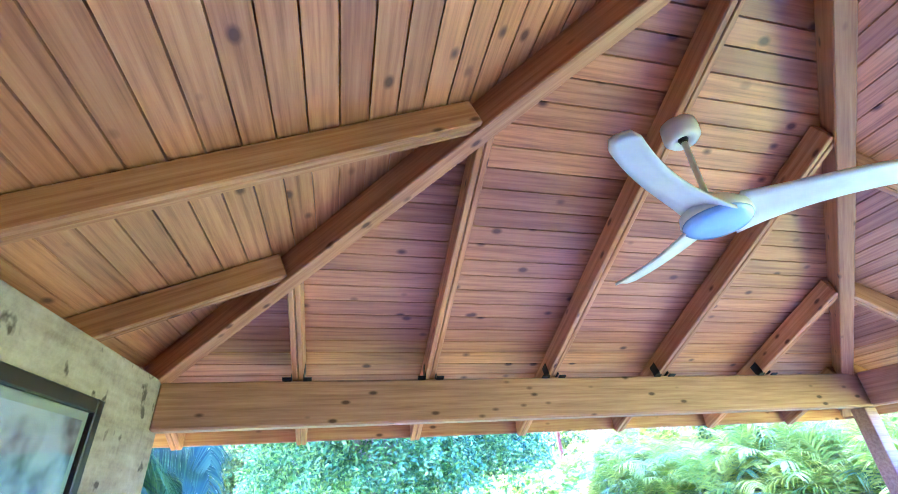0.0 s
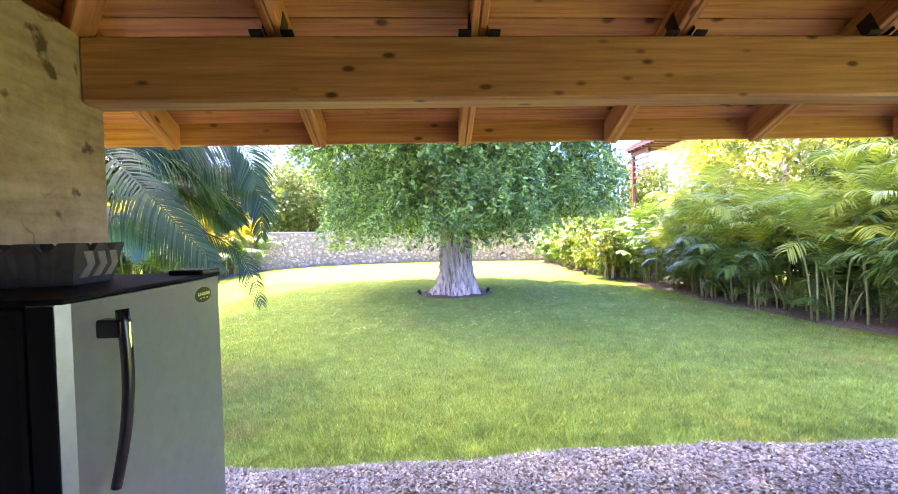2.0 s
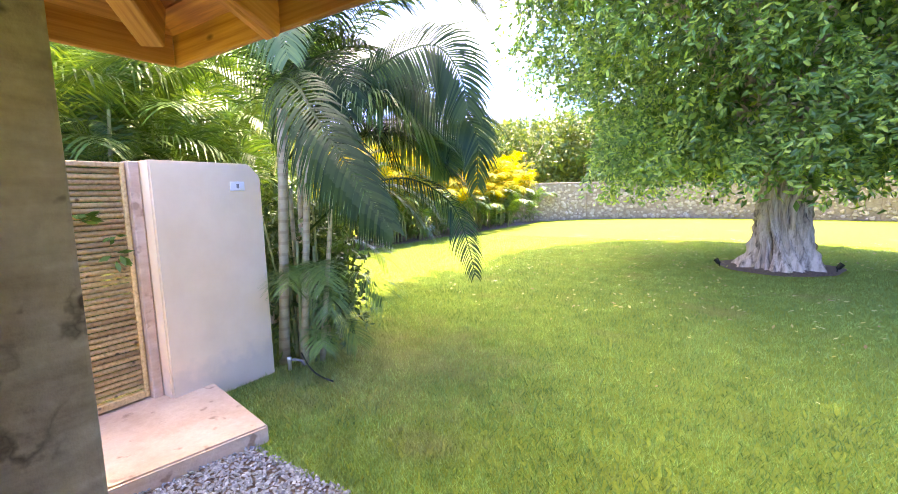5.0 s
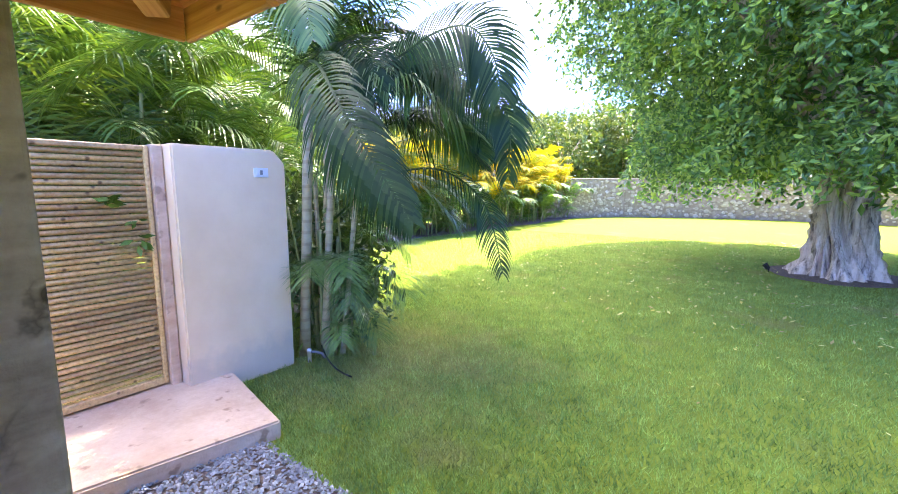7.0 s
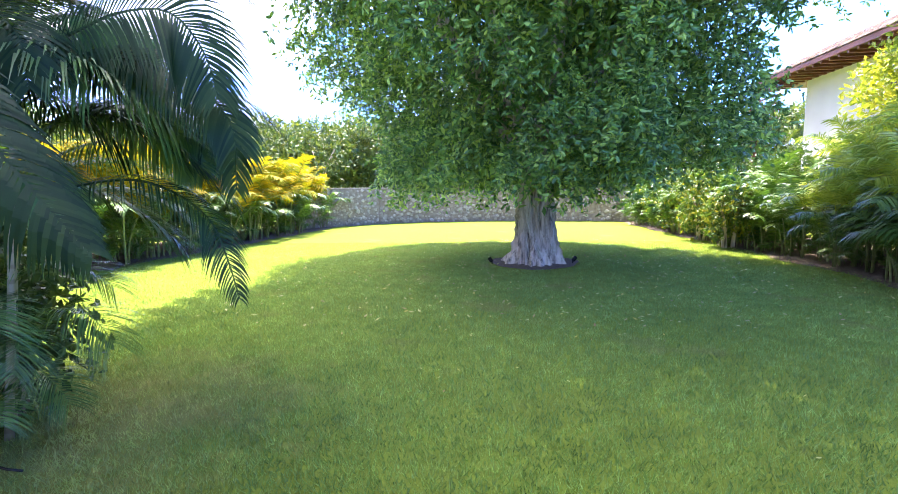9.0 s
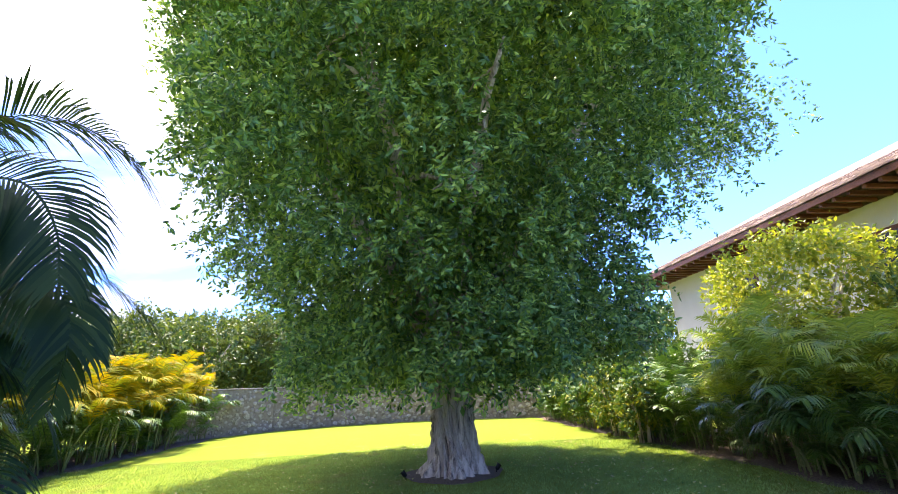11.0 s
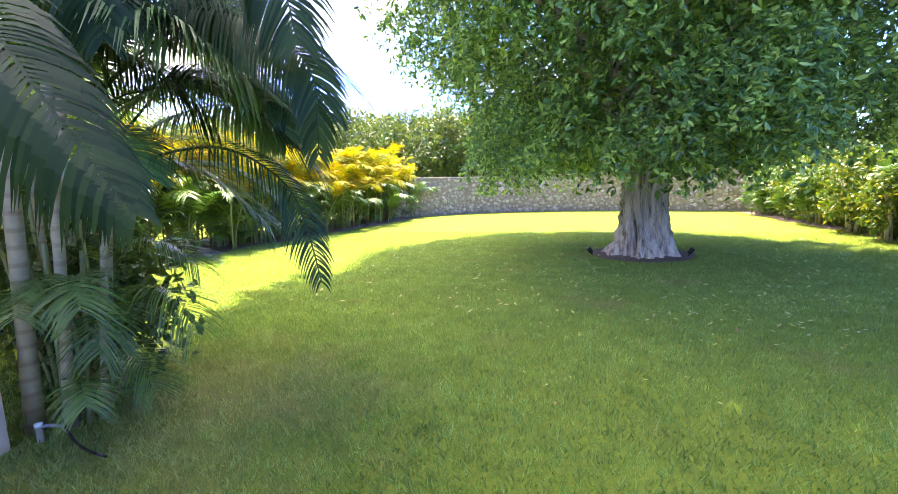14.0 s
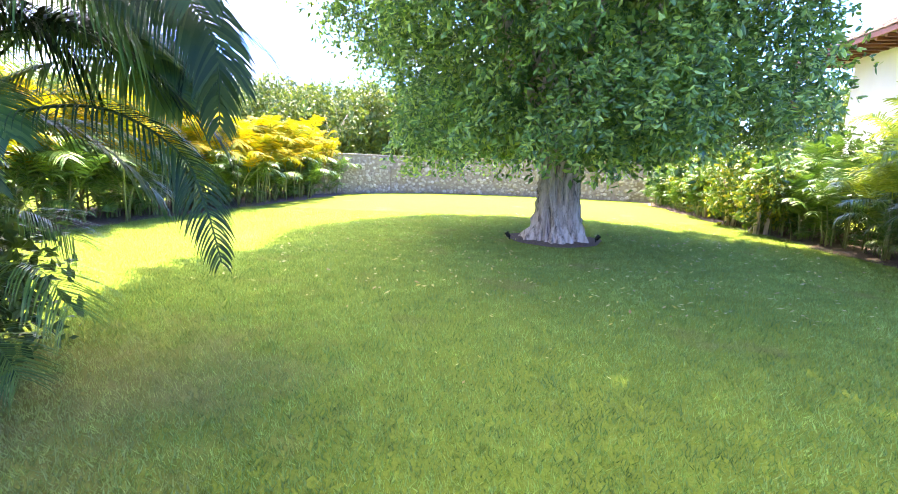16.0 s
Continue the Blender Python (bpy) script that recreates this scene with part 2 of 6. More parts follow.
def leafy(name, *cols, rough=0.45, trans=0.35, per_object=0.0, dry=False, spec=0.4):
    """Leaves: tone by leaf, partly let through from behind."""
    m, n, l, b = mat(name, rough, spec=spec)
    c = ramp(n, l, island(n), *[(i / (len(cols) - 1), k) for i, k in enumerate(cols)])
    nz = noise_tex(n, l, coords(n, l, kind="Object"), 0.9, 3)
    c = mix(n, l, 1.0, c, ramp(n, l, nz, (0.3, (0.7, 0.75, 0.7)), (0.7, (1.2, 1.15, 1.1))), "MULTIPLY")
    if dry:
        fz = noise_tex(n, l, coords(n, l), 4.2, 6, 0.68)
        c = mix(n, l, 1.0, c, ramp(n, l, fz, (0.32, (0.52, 0.60, 0.55)), (0.68, (1.36, 1.32, 1.3))), "MULTIPLY")
        pt = noise_tex(n, l, coords(n, l), 0.75, 4, 0.6)
        c = mix(n, l, ramp(n, l, pt, (0.56, (0, 0, 0)), (0.72, (0.6, 0.6, 0.6))), c, (0.30, 0.22, 0.10))
        c = mix(n, l, worn_patch(n, l), c, (0.52, 0.38, 0.17))
    if per_object:
        c = mix(n, l, 1.0, c, ramp(n, l, obj_random(n), (0.0, (1 - per_object, 1 - per_object * 0.6, 1)), (0.6, (1, 1, 1)), (1.0, (1 + per_object, 1 + 0.55 * per_object, 1))), "MULTIPLY")
    l.new(c, b.inputs["Base Color"])
    t = n.new("ShaderNodeBsdfTranslucent")
    l.new(mix(n, l, 1.0, c, (1.25, 1.2, 0.6), "MULTIPLY"), t.inputs["Color"])
    ms = n.new("ShaderNodeMixShader")
    ms.inputs[0].default_value = trans
    l.new(b.outputs[0], ms.inputs[1]); l.new(t.outputs[0], ms.inputs[2])
    l.new(ms.outputs[0], n["Material Output"].inputs["Surface"])
    return m


M_TREE = leafy("tree_leaf", (0.055, 0.135, 0.042), (0.115, 0.245, 0.062), (0.20, 0.36, 0.085), (0.46, 0.62, 0.14), rough=0.28, trans=0.33)
# palm leaf with the shade of the clump's fronds put into its colour
M_PALM_SHADED = leafy("palm_leaf_shaded", (0.018, 0.047, 0.017), (0.030, 0.070, 0.023), (0.055, 0.108, 0.031), rough=0.46, spec=0.14)
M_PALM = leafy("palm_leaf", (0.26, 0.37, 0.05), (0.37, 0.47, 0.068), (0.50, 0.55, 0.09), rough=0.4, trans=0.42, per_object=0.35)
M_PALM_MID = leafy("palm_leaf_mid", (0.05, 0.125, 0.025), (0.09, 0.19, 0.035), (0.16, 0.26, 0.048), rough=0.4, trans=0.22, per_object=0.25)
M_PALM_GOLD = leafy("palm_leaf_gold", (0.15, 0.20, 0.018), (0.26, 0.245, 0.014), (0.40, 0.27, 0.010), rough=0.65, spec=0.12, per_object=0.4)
M_HILL = leafy("hill_leaf", (0.04, 0.085, 0.02), (0.09, 0.145, 0.03), (0.18, 0.22, 0.04), trans=0.25)
M_BUSH = leafy("bush_leaf", (0.16, 0.23, 0.03), (0.30, 0.37, 0.05), (0.48, 0.46, 0.06), trans=0.4)
M_CROTON = leafy("croton_leaf", (0.05, 0.11, 0.022), (0.09, 0.17, 0.03), (0.15, 0.23, 0.035), (0.42, 0.38, 0.05), trans=0.25)
M_SHADEBUSH = leafy("shade_leaf", (0.04, 0.085, 0.02), (0.065, 0.125, 0.03), (0.10, 0.16, 0.04), trans=0.25)
M_GRASS = leafy("grass_blade", (0.14, 0.255, 0.08), (0.22, 0.36, 0.105), (0.32, 0.465, 0.15), rough=0.7, trans=0.38, dry=True)
M_SPRIG = leafy("sprig_leaf", (0.05, 0.12, 0.02), (0.10, 0.2, 0.03), trans=0.3)
M_FALLEN = leafy("fallen_leaf", (0.45, 0.38, 0.06), (0.5, 0.5, 0.18), (0.3, 0.14, 0.06), trans=0.15)


def stalk(name, a, c):
    m, n, l, b = mat(name, 0.5, spec=0.35)
    ring = n.new("ShaderNodeTexWave"); ring.bands_direction = "Z"
    ring.inputs["Scale"].default_value, ring.inputs["Distortion"].default_value = 3.2, 1.2
    l.new(coords(n, l), ring.inputs["Vector"])
    col = mix(n, l, ramp(n, l, ring.outputs["Fac"], (0.72, (0, 0, 0)), (0.9, (0.8, 0.8, 0.8))), a, c)
    col = mix(n, l, 0.5, col, ramp(n, l, noise_tex(n, l, coords(n, l), 14, 4), (0.3, tuple(0.6 * k for k in a)), (0.7, tuple(1.2 * k for k in a))))
    l.new(col, b.inputs["Base Color"])
    bump(n, l, b, ring.outputs["Fac"], 0.4, 0.006)
    return m


M_STEM_PALE = stalk("palm_stem_pale", (0.39, 0.335, 0.20), (0.19, 0.135, 0.07))
M_STEM = stalk("palm_stem", (0.21, 0.25, 0.09), (0.30, 0.28, 0.15))
M_RACHIS, n, l, b = mat("rachis", 0.45)
l.new(ramp(n, l, noise_tex(n, l, coords(n, l), 6), (0.3, (0.16, 0.18, 0.05)), (0.7, (0.3, 0.28, 0.09))), b.inputs["Base Color"])

M_BARK, n, l, b = mat("bark", 0.85, spec=0.2)
v1 = noise_tex(n, l, coords(n, l, (7, 7, 1.0)), 1.6, 6, 0.62)
v2 = noise_tex(n, l, coords(n, l), 22, 5, 0.6)
col = ramp(n, l, v1, (0.35, (0.07, 0.053, 0.04)), (0.46, (0.50, 0.40, 0.29)), (0.60, (0.80, 0.68, 0.52)))
col = mix(n, l, 0.25, col, ramp(n, l, v2, (0.3, (0.22, 0.175, 0.13)), (0.7, (0.60, 0.52, 0.42))))
l.new(col, b.inputs["Base Color"])
bump(n, l, b, mix(n, l, 0.3, v1, v2), 0.8, 0.05)

M_LAWN, n, l, b = mat("lawn", 1.0, spec=0.03)
v = coords(n, l)
f1, f2, f3 = noise_tex(n, l, v, 0.35, 5, 0.6), noise_tex(n, l, v, 5, 5, 0.65), noise_tex(n, l, v, 60, 4, 0.7)
col = ramp(n, l, f1, (0.30, (0.19, 0.19, 0.018)), (0.55, (0.15, 0.185, 0.018)), (0.75, (0.125, 0.175, 0.018)))
col = mix(n, l, 0.5, col, ramp(n, l, f2, (0.3, (0.105, 0.15, 0.022)), (0.7, (0.20, 0.24, 0.034))))
col = mix(n, l, 0.45, col, ramp(n, l, f3, (0.3, (0.085, 0.14, 0.022)), (0.7, (0.20, 0.27, 0.04))))
patch = noise_tex(n, l, v, 0.75, 4, 0.6)
col = mix(n, l, ramp(n, l, patch, (0.60, (0, 0, 0)), (0.74, (0.55, 0.55, 0.55))), col, (0.20, 0.17, 0.07))
col = mix(n, l, worn_patch(n, l), col, (0.36, 0.26, 0.12))
l.new(col, b.inputs["Base Color"])
bump(n, l, b, mix(n, l, 0.6, f2, f3), 0.6, 0.03)

M_SOIL, n, l, b = mat("mulch", 0.95, spec=0.1)
l.new(ramp(n, l, noise_tex(n, l, coords(n, l), 30, 5, 0.7), (0.3, (0.07, 0.05, 0.04)), (0.7, (0.24, 0.185, 0.14))), b.inputs["Base Color"])
bump(n, l, b, noise_tex(n, l, coords(n, l), 45, 5), 0.9, 0.04)
M_PEBBLE, n, l, b = mat("pebble", 0.75, spec=0.3)
c = ramp(n, l, island(n), (0.0, (0.085, 0.092, 0.09)), (0.5, (0.185, 0.20, 0.19)), (0.85, (0.285, 0.305, 0.285)), (1.0, (0.46, 0.48, 0.45)))
l.new(mix(n, l, 0.35, c, ramp(n, l, noise_tex(n, l, coords(n, l), 90, 4), (0.3, (0.14, 0.14, 0.15)), (0.7, (0.5, 0.5, 0.5)))), b.inputs["Base Color"])
M_STONE, n, l, b = mat("wall_stone", 0.85, spec=0.2)
c = ramp(n, l, island(n), (0.0, (0.20, 0.155, 0.125)), (0.4, (0.30, 0.245, 0.195)), (0.8, (0.42, 0.36, 0.30)), (1.0, (0.55, 0.49, 0.43)))
l.new(mix(n, l, 0.5, c, ramp(n, l, noise_tex(n, l, coords(n, l), 9, 6, 0.65), (0.3, (0.22, 0.18, 0.15)), (0.7, (0.6, 0.56, 0.50)))), b.inputs["Base Color"])
bump(n, l, b, noise_tex(n, l, coords(n, l), 16, 5), 0.7, 0.03)
M_MORTAR, n, l, b = mat("mortar", 0.95, spec=0.1)
l.new(ramp(n, l, noise_tex(n, l, coords(n, l), 6, 5), (0.3, (0.20, 0.16, 0.13)), (0.7, (0.33, 0.28, 0.235))), b.inputs["Base Color"])
M_SHINGLE, n, l, b = mat("shingle", 0.85, spec=0.2)
c = ramp(n, l, island(n), (0.0, (0.22, 0.155, 0.13)), (0.5, (0.33, 0.245, 0.205)), (1.0, (0.45, 0.34, 0.29)))
l.new(mix(n, l, 0.4, c, ramp(n, l, noise_tex(n, l, coords(n, l), 8, 5), (0.3, (0.18, 0.13, 0.1)), (0.7, (0.42, 0.33, 0.27)))), b.inputs["Base Color"])
bump(n, l, b, noise_tex(n, l, coords(n, l), 25, 5), 0.5, 0.02)


def plain(name, colour, rough=0.5, metal=0.0, spec=0.5, vary=0.06, scale=12):
    m, n, l, b = mat(name, rough, metal, spec)
    lo, hi = tuple(k * (1 - vary) for k in colour), tuple(min(1, k * (1 + vary)) for k in colour)
    l.new(ramp(n, l, noise_tex(n, l, coords(n, l), scale, 4), (0.3, lo), (0.7, hi)), b.inputs["Base Color"])
    return m


M_FANWHITE = plain("fan_white", (0.74, 0.72, 0.60), 0.35)
M_FANDISC = plain("fan_disc", (0.36, 0.56, 0.84), 0.12)
M_STEEL = plain("brushed_steel", (0.27, 0.285, 0.265), 0.4, 0.6, scale=30)
M_FRIDGE = plain("fridge_side", (0.006, 0.006, 0.007), 0.6, spec=0.15, vary=0.2)
M_BLACK = plain("black_plastic", (0.012, 0.012, 0.013), 0.25)
M_CHROME = plain("chrome", (0.75, 0.75, 0.75), 0.12, 1.0)
M_CONCRETE = plain("dark_concrete", (0.05, 0.047, 0.045), 0.8, vary=0.35, scale=25)
M_PALECONC = plain("pale_concrete", (0.22, 0.21, 0.20), 0.8, vary=0.2, scale=25)
M_FRAME = plain("picture_frame", (0.022, 0.016, 0.012), 0.45, vary=0.2)
M_MOUNT = plain("mount_board", (0.42, 0.46, 0.34), 0.8)
M_WHITE = plain("white_plastic", (0.78, 0.77, 0.74), 0.35)
M_SLAT = wood("slat_wood", (0.68, 0.48, 0.24), (0.57, 0.385, 0.17), (0.42, 0.26, 0.10))
M_PRINT, n, l, b = mat("print_paper", 0.5)
pv = noise_tex(n, l, coords(n, l, (1, 3, 3)), 1.6, 3, 0.5)
l.new(ramp(n, l, pv, (0.36, (0.10, 0.11, 0.12)), (0.46, (0.33, 0.36, 0.38)), (0.56, (0.55, 0.58, 0.60))), b.inputs["Base Color"])
M_GLASS, n, l, b = mat("picture_glass", 0.03)
b.inputs["Transmission Weight"].default_value = 1.0
b.inputs["Base Color"].default_value = (1, 1, 1, 1)
b.inputs["IOR"].default_value = 1.45


# ---------------------------------------------------------------- mesh helpers
def part(name, bm, material, parent=None, label="", smooth=False):
    me = bpy.data.meshes.new(name)
    if smooth:
        for f in bm.faces:
            f.smooth = True
    bm.to_mesh(me)
    bm.free()
    me.materials.append(material)
    ob = new(name, me)
    ob.parent = parent
    if label:
        tagged(ob, label)
    return ob


def np_mesh(name, verts, faces, material, parent=None, smooth=False):
    """A mesh from arrays: verts (n, 3), faces (m, 3 or 4)."""
    verts, faces = np.asarray(verts, np.float32).reshape(-1, 3), np.asarray(faces, np.int32)
    me = bpy.data.meshes.new(name)
    k = faces.shape[1]
    me.vertices.add(len(verts)); me.vertices.foreach_set("co", verts.ravel())
    me.loops.add(faces.size); me.loops.foreach_set("vertex_index", faces.ravel())
    me.polygons.add(len(faces)); me.polygons.foreach_set("loop_start", np.arange(0, faces.size, k, dtype=np.int32))
    me.polygons.foreach_set("use_smooth", np.full(len(faces), smooth, bool))
    me.update(calc_edges=True)
    me.materials.append(material)
    ob = new(name, me)
    ob.parent = parent
    return ob


def empty(name, at=(0, 0, 0), turn=0.0):
    ob = new(name)
    ob.matrix_basis = pose(*at, 0, 0, turn)
    return ob


def box(bm, lo, hi, bevel=0.0, seg=2):
    """A box between two corners, its edges rounded."""
    g = bmesh.ops.create_cube(bm, size=1.0)["verts"]
    for v in g:
        v.co = Vector([lo[i] + (v.co[i] + 0.5) * (hi[i] - lo[i]) for i in range(3)])
    if bevel:
        es = list({e for v in g for e in v.link_edges})
        bmesh.ops.bevel(bm, geom=es, offset=bevel, segments=seg, profile=0.5, affect="EDGES")
    return bm


def box_bm(lo, hi, bevel=0.0, seg=2):
    return box(bmesh.new(), lo, hi, bevel, seg)


def cyl(bm, r1, r2, z0, z1, seg=24, at=(0, 0)):
    bmesh.ops.create_cone(bm, cap_ends=True, segments=seg, radius1=r1, radius2=r2, depth=z1 - z0,
                          matrix=Matrix.Translation((at[0], at[1], (z0 + z1) / 2)))
    return bm


def lathe(profile, seg=32):
    """A turned body from (radius, z) pairs."""
    bm = bmesh.new()
    rings = [[bm.verts.new((r * math.cos(a), r * math.sin(a), z)) for a in [2 * math.pi * i / seg for i in range(seg)]] for r, z in profile]
    for a, c in zip(rings, rings[1:]):
        for i in range(seg):
            bm.faces.new((a[i], a[(i + 1) % seg], c[(i + 1) % seg], c[i]))
    bm.faces.new(rings[0][::-1]); bm.faces.new(rings[-1])
    return bm


def tube(points, radii, seg=8):
    """A tapering round tube along points."""
    bm = bmesh.new()
    pts = [Vector(p) for p in points]
    rings = []
    side = None
    for i, p in enumerate(pts):
        d = (pts[min(i + 1, len(pts) - 1)] - pts[max(i - 1, 0)]).normalized()
        if side is None:
            side = d.orthogonal().normalized()
        side = (side - d * side.dot(d)).normalized()
        up = d.cross(side)
        rings.append([bm.verts.new(p + radii[i] * (math.cos(a) * side + math.sin(a) * up)) for a in [2 * math.pi * k / seg for k in range(seg)]])
    for a, c in zip(rings, rings[1:]):
        for i in range(seg):
            bm.faces.new((a[i], a[(i + 1) % seg], c[(i + 1) % seg], c[i]))
    bm.faces.new(rings[0][::-1]); bm.faces.new(rings[-1])
    return bm


def timber(name, p0, p1, width, depth, material, label="", category="", parent=None, group="", bevel=0.006, plies=1):
    """A squared timber from p0 to p1 (middle of its underside), grain along it."""
    p0, p1 = Vector(p0), Vector(p1)
    d = p1 - p0
    x = d.normalized()
    y = Vector((0, 0, 1)).cross(x).normalized()
    z = x.cross(y)
    bm = bmesh.new()
    if plies == 1:
        box(bm, (0, -width / 2, 0), (d.length, width / 2, depth), bevel, 1)
    else:
        box(bm, (0, -width / 2, 0), (d.length, -0.0015, depth), bevel, 1)
        box(bm, (0, 0.0015, 0.001), (d.length, width / 2, depth), bevel, 1)
    ob = part(name, bm, material, parent)
    ob.matrix_basis = Matrix.Translation(p0) @ Matrix((x, y, z)).transposed().to_4x4()
    if parent is None:
        tagged(ob, label, category, group, "structure")
    return ob


# ---------------------------------------------------------------- ground
GRAVEL_Y = 4.25      # the lawn's near edge
g = 140
gx = np.concatenate([[-900, -300, -120], np.linspace(-45, 45, g), [120, 300, 900]])
gy = np.concatenate([[-600, -150], np.linspace(-20, 75, g), [150, 400, 1200]])
X, Y = np.meshgrid(gx, gy)
Z = np.full(X.shape, -0.012)
idx = np.arange(X.size).reshape(X.shape)
quads = np.stack([idx[:-1, :-1], idx[:-1, 1:], idx[1:, 1:], idx[1:, :-1]], -1).reshape(-1, 4)
tagged(np_mesh("ground", np.stack([X, Y, Z], -1), quads, M_LAWN, smooth=True), "mown green lawn reaching to the garden walls", "lawn", kind="structure")

# gravel strip between pavilion and lawn
rng = np.random.default_rng(5)
bm = box_bm((-3.4, 3.35, -0.05), (6.2, GRAVEL_Y + 0.03, -0.004))
tagged(part("gravel_bed", bm, M_SOIL), "dark bedding under the grey gravel strip", "gravel", kind="structure")


def pebbles(name, xs, ys, count, size, zmax=0.012):
    """Many small broken stones, each a squashed eight-sided lump."""
    u = np.array([(1, 0, 0), (0, 1, 0), (-1, 0, 0), (0, -1, 0), (0, 0, 1), (0, 0, -1)], float)
    f = np.array([(0, 1, 4), (1, 2, 4), (2, 3, 4), (3, 0, 4), (1, 0, 5), (2, 1, 5), (3, 2, 5), (0, 3, 5)])
    n = count
    r = size * rng.uniform(0.6, 1.5, (n, 1, 3)) * np.array([1.15, 1.0, 0.7])
    a = rng.uniform(0, 6.283, n)
    tilt = rng.normal(0, 0.35, (n, 2))
    v = u[None] * (1 + rng.uniform(-0.25, 0.25, (n, 6, 1))) * r
    x = v[..., 0] * np.cos(a)[:, None] - v[..., 1] * np.sin(a)[:, None]
    y = v[..., 0] * np.sin(a)[:, None] + v[..., 1] * np.cos(a)[:, None]
    z = v[..., 2] + x * tilt[:, :1] + y * tilt[:, 1:]
    px, py = rng.uniform(*xs, n), rng.uniform(*ys, n)
    edge = GRAVEL_Y + 0.05 * np.sin(px * 1.7) + 0.025 * np.sin(px * 5.3) - 0.03 * (px > 1.5) * (px - 1.5)
    py = np.minimum(py, edge + rng.normal(0, 0.012, n))
    pz = rng.uniform(0.0, zmax, n)
    pos = np.stack([x + px[:, None], y + py[:, None], z + pz[:, None]], -1)
    faces = (f[None] + 6 * np.arange(n)[:, None, None]).reshape(-1, 3)
    return np_mesh(name, pos, faces, M_PEBBLE)


tagged(pebbles("gravel", (-3.3, 5.5), (3.45, GRAVEL_Y + 0.06), 27000, 0.0102), "loose grey crushed gravel beside the lawn", "gravel", kind="stuff")

# grass blades on the nearer lawn
def blades(name, count, y0, y1, power, height, width):
    y = y0 + (y1 - y0) * rng.uniform(0, 1, count) ** power
    half = 4.6 + 1.05 * (y - 2.6)
    x0, x1 = np.maximum(-10.0, -1.0 - half), np.minimum(5.8, -1.0 + half)
    x = x0 + (x1 - x0) * rng.uniform(0, 1, count)
    edge = GRAVEL_Y + 0.05 * np.sin(x * 1.7) + 0.025 * np.sin(x * 5.3) - 0.03 * (x > 1.5) * (x - 1.5)
    slab = (x < -2.98) & (y < 4.41 + 0.19 * (-3.0 - x))
    keep = (y > edge - 0.02) & (x < 5.7) & ~slab & ~((x < -3.92) & (y < 5.12))
    d = np.hypot(x - 0.2, y - 12.9)
    keep &= d > 1.0
    x, y = x[keep], y[keep]
    n = len(x)
    h = height * rng.uniform(0.5, 1.35, n)
    a = rng.uniform(0, 6.283, n)
    lean = rng.uniform(0.2, 1.0, n) * h
    la = rng.uniform(0, 6.283, n)
    w = width * rng.uniform(0.7, 1.4, n)
    base = np.stack([x, y, np.full(n, -0.012)], -1)
    side = np.stack([np.cos(a) * w, np.sin(a) * w, np.zeros(n)], -1)
    tip = base + np.stack([np.cos(la) * lean, np.sin(la) * lean, h], -1)
    v = np.stack([base - side, base + side, tip], 1)
    return np_mesh(name, v, np.arange(3 * n).reshape(-1, 3), M_GRASS)


tagged(blades("grass", 520000, 4.1, 17.0, 2.2, 0.033, 0.0034), "short mown green grass blades", "grass", kind="stuff")

# ---------------------------------------------------------------- pavilion
SLOPE, EAVE_Z = 0.44, 2.06                     # roof pitch, rafter underside at the eave
EX0, EX1, EY1, EY0 = -2.66, 4.01, 3.88, -2.79  # eave lines
MIDX, MIDY, HALF = (EX0 + EX1) / 2, (EY0 + EY1) / 2, (EX1 - EX0) / 2
RAFT = 0.145


def under(d):
    return EAVE_Z + SLOPE * d


# floor, left wall, and two unseen pieces that set the light inside
tagged(part("floor", box_bm((-2.25, -2.3, -0.1), (3.55, 3.42, 0.1), 0.01), M_SLAB), "pale coral stone pavilion floor", "floor", kind="structure")
tagged(part("wall_left", box_bm((-2.2, -2.3, 0.0), (-1.9, 3.23, 2.385), 0.012), M_CORAL), "rough grey-beige coral stone wall with pits and stains", "wall", kind="structure")
# unseen strip, added to bounce light in from the right
tagged(part("terrace_side", box_bm((3.56, -2.3, -0.08), (3.95, 2.2, 0.075), 0.01), M_CORAL), "unseen added stone strip that bounces light into the pavilion", "terrace", kind="structure")
# unseen wall, added to close off light from the rear
tagged(part("wall_back", box_bm((-2.2, -2.6, 0.0), (3.5, -2.3, 2.4), 0.01), M_CORAL), "unseen added rear wall that keeps light out of the pavilion", "wall", kind="structure")

# beams and post
timber("beam_front", (-1.9, 3.16, 2.105), (3.42, 3.16, 2.115), 0.12, 0.265, M_BEAM, "heavy brown pine eave beam with knots", "beam", bevel=0.012)
timber("beam_right", (3.36, 3.09, 2.115), (3.36, -2.6, 2.115), 0.12, 0.265, M_BEAM, "heavy brown pine eave beam with knots", "beam", bevel=0.012)
timber("beam_rear", (-1.9, -2.2, 2.115), (3.3, -2.2, 2.115), 0.12, 0.265, M_BEAM, "heavy brown pine eave beam with knots", "beam")


def post(x, y, top):
    ob = part("post", box_bm((-0.06, -0.06, 0.1), (0.06, 0.06, top), 0.01), M_BEAM)
    ob.matrix_basis = pose(x, y, 0)
    return tagged(ob, "square brown pine post carrying the eave beam", "post", kind="structure")


post(3.30, 3.165, 2.11)
post(3.36, -2.45, 2.11)
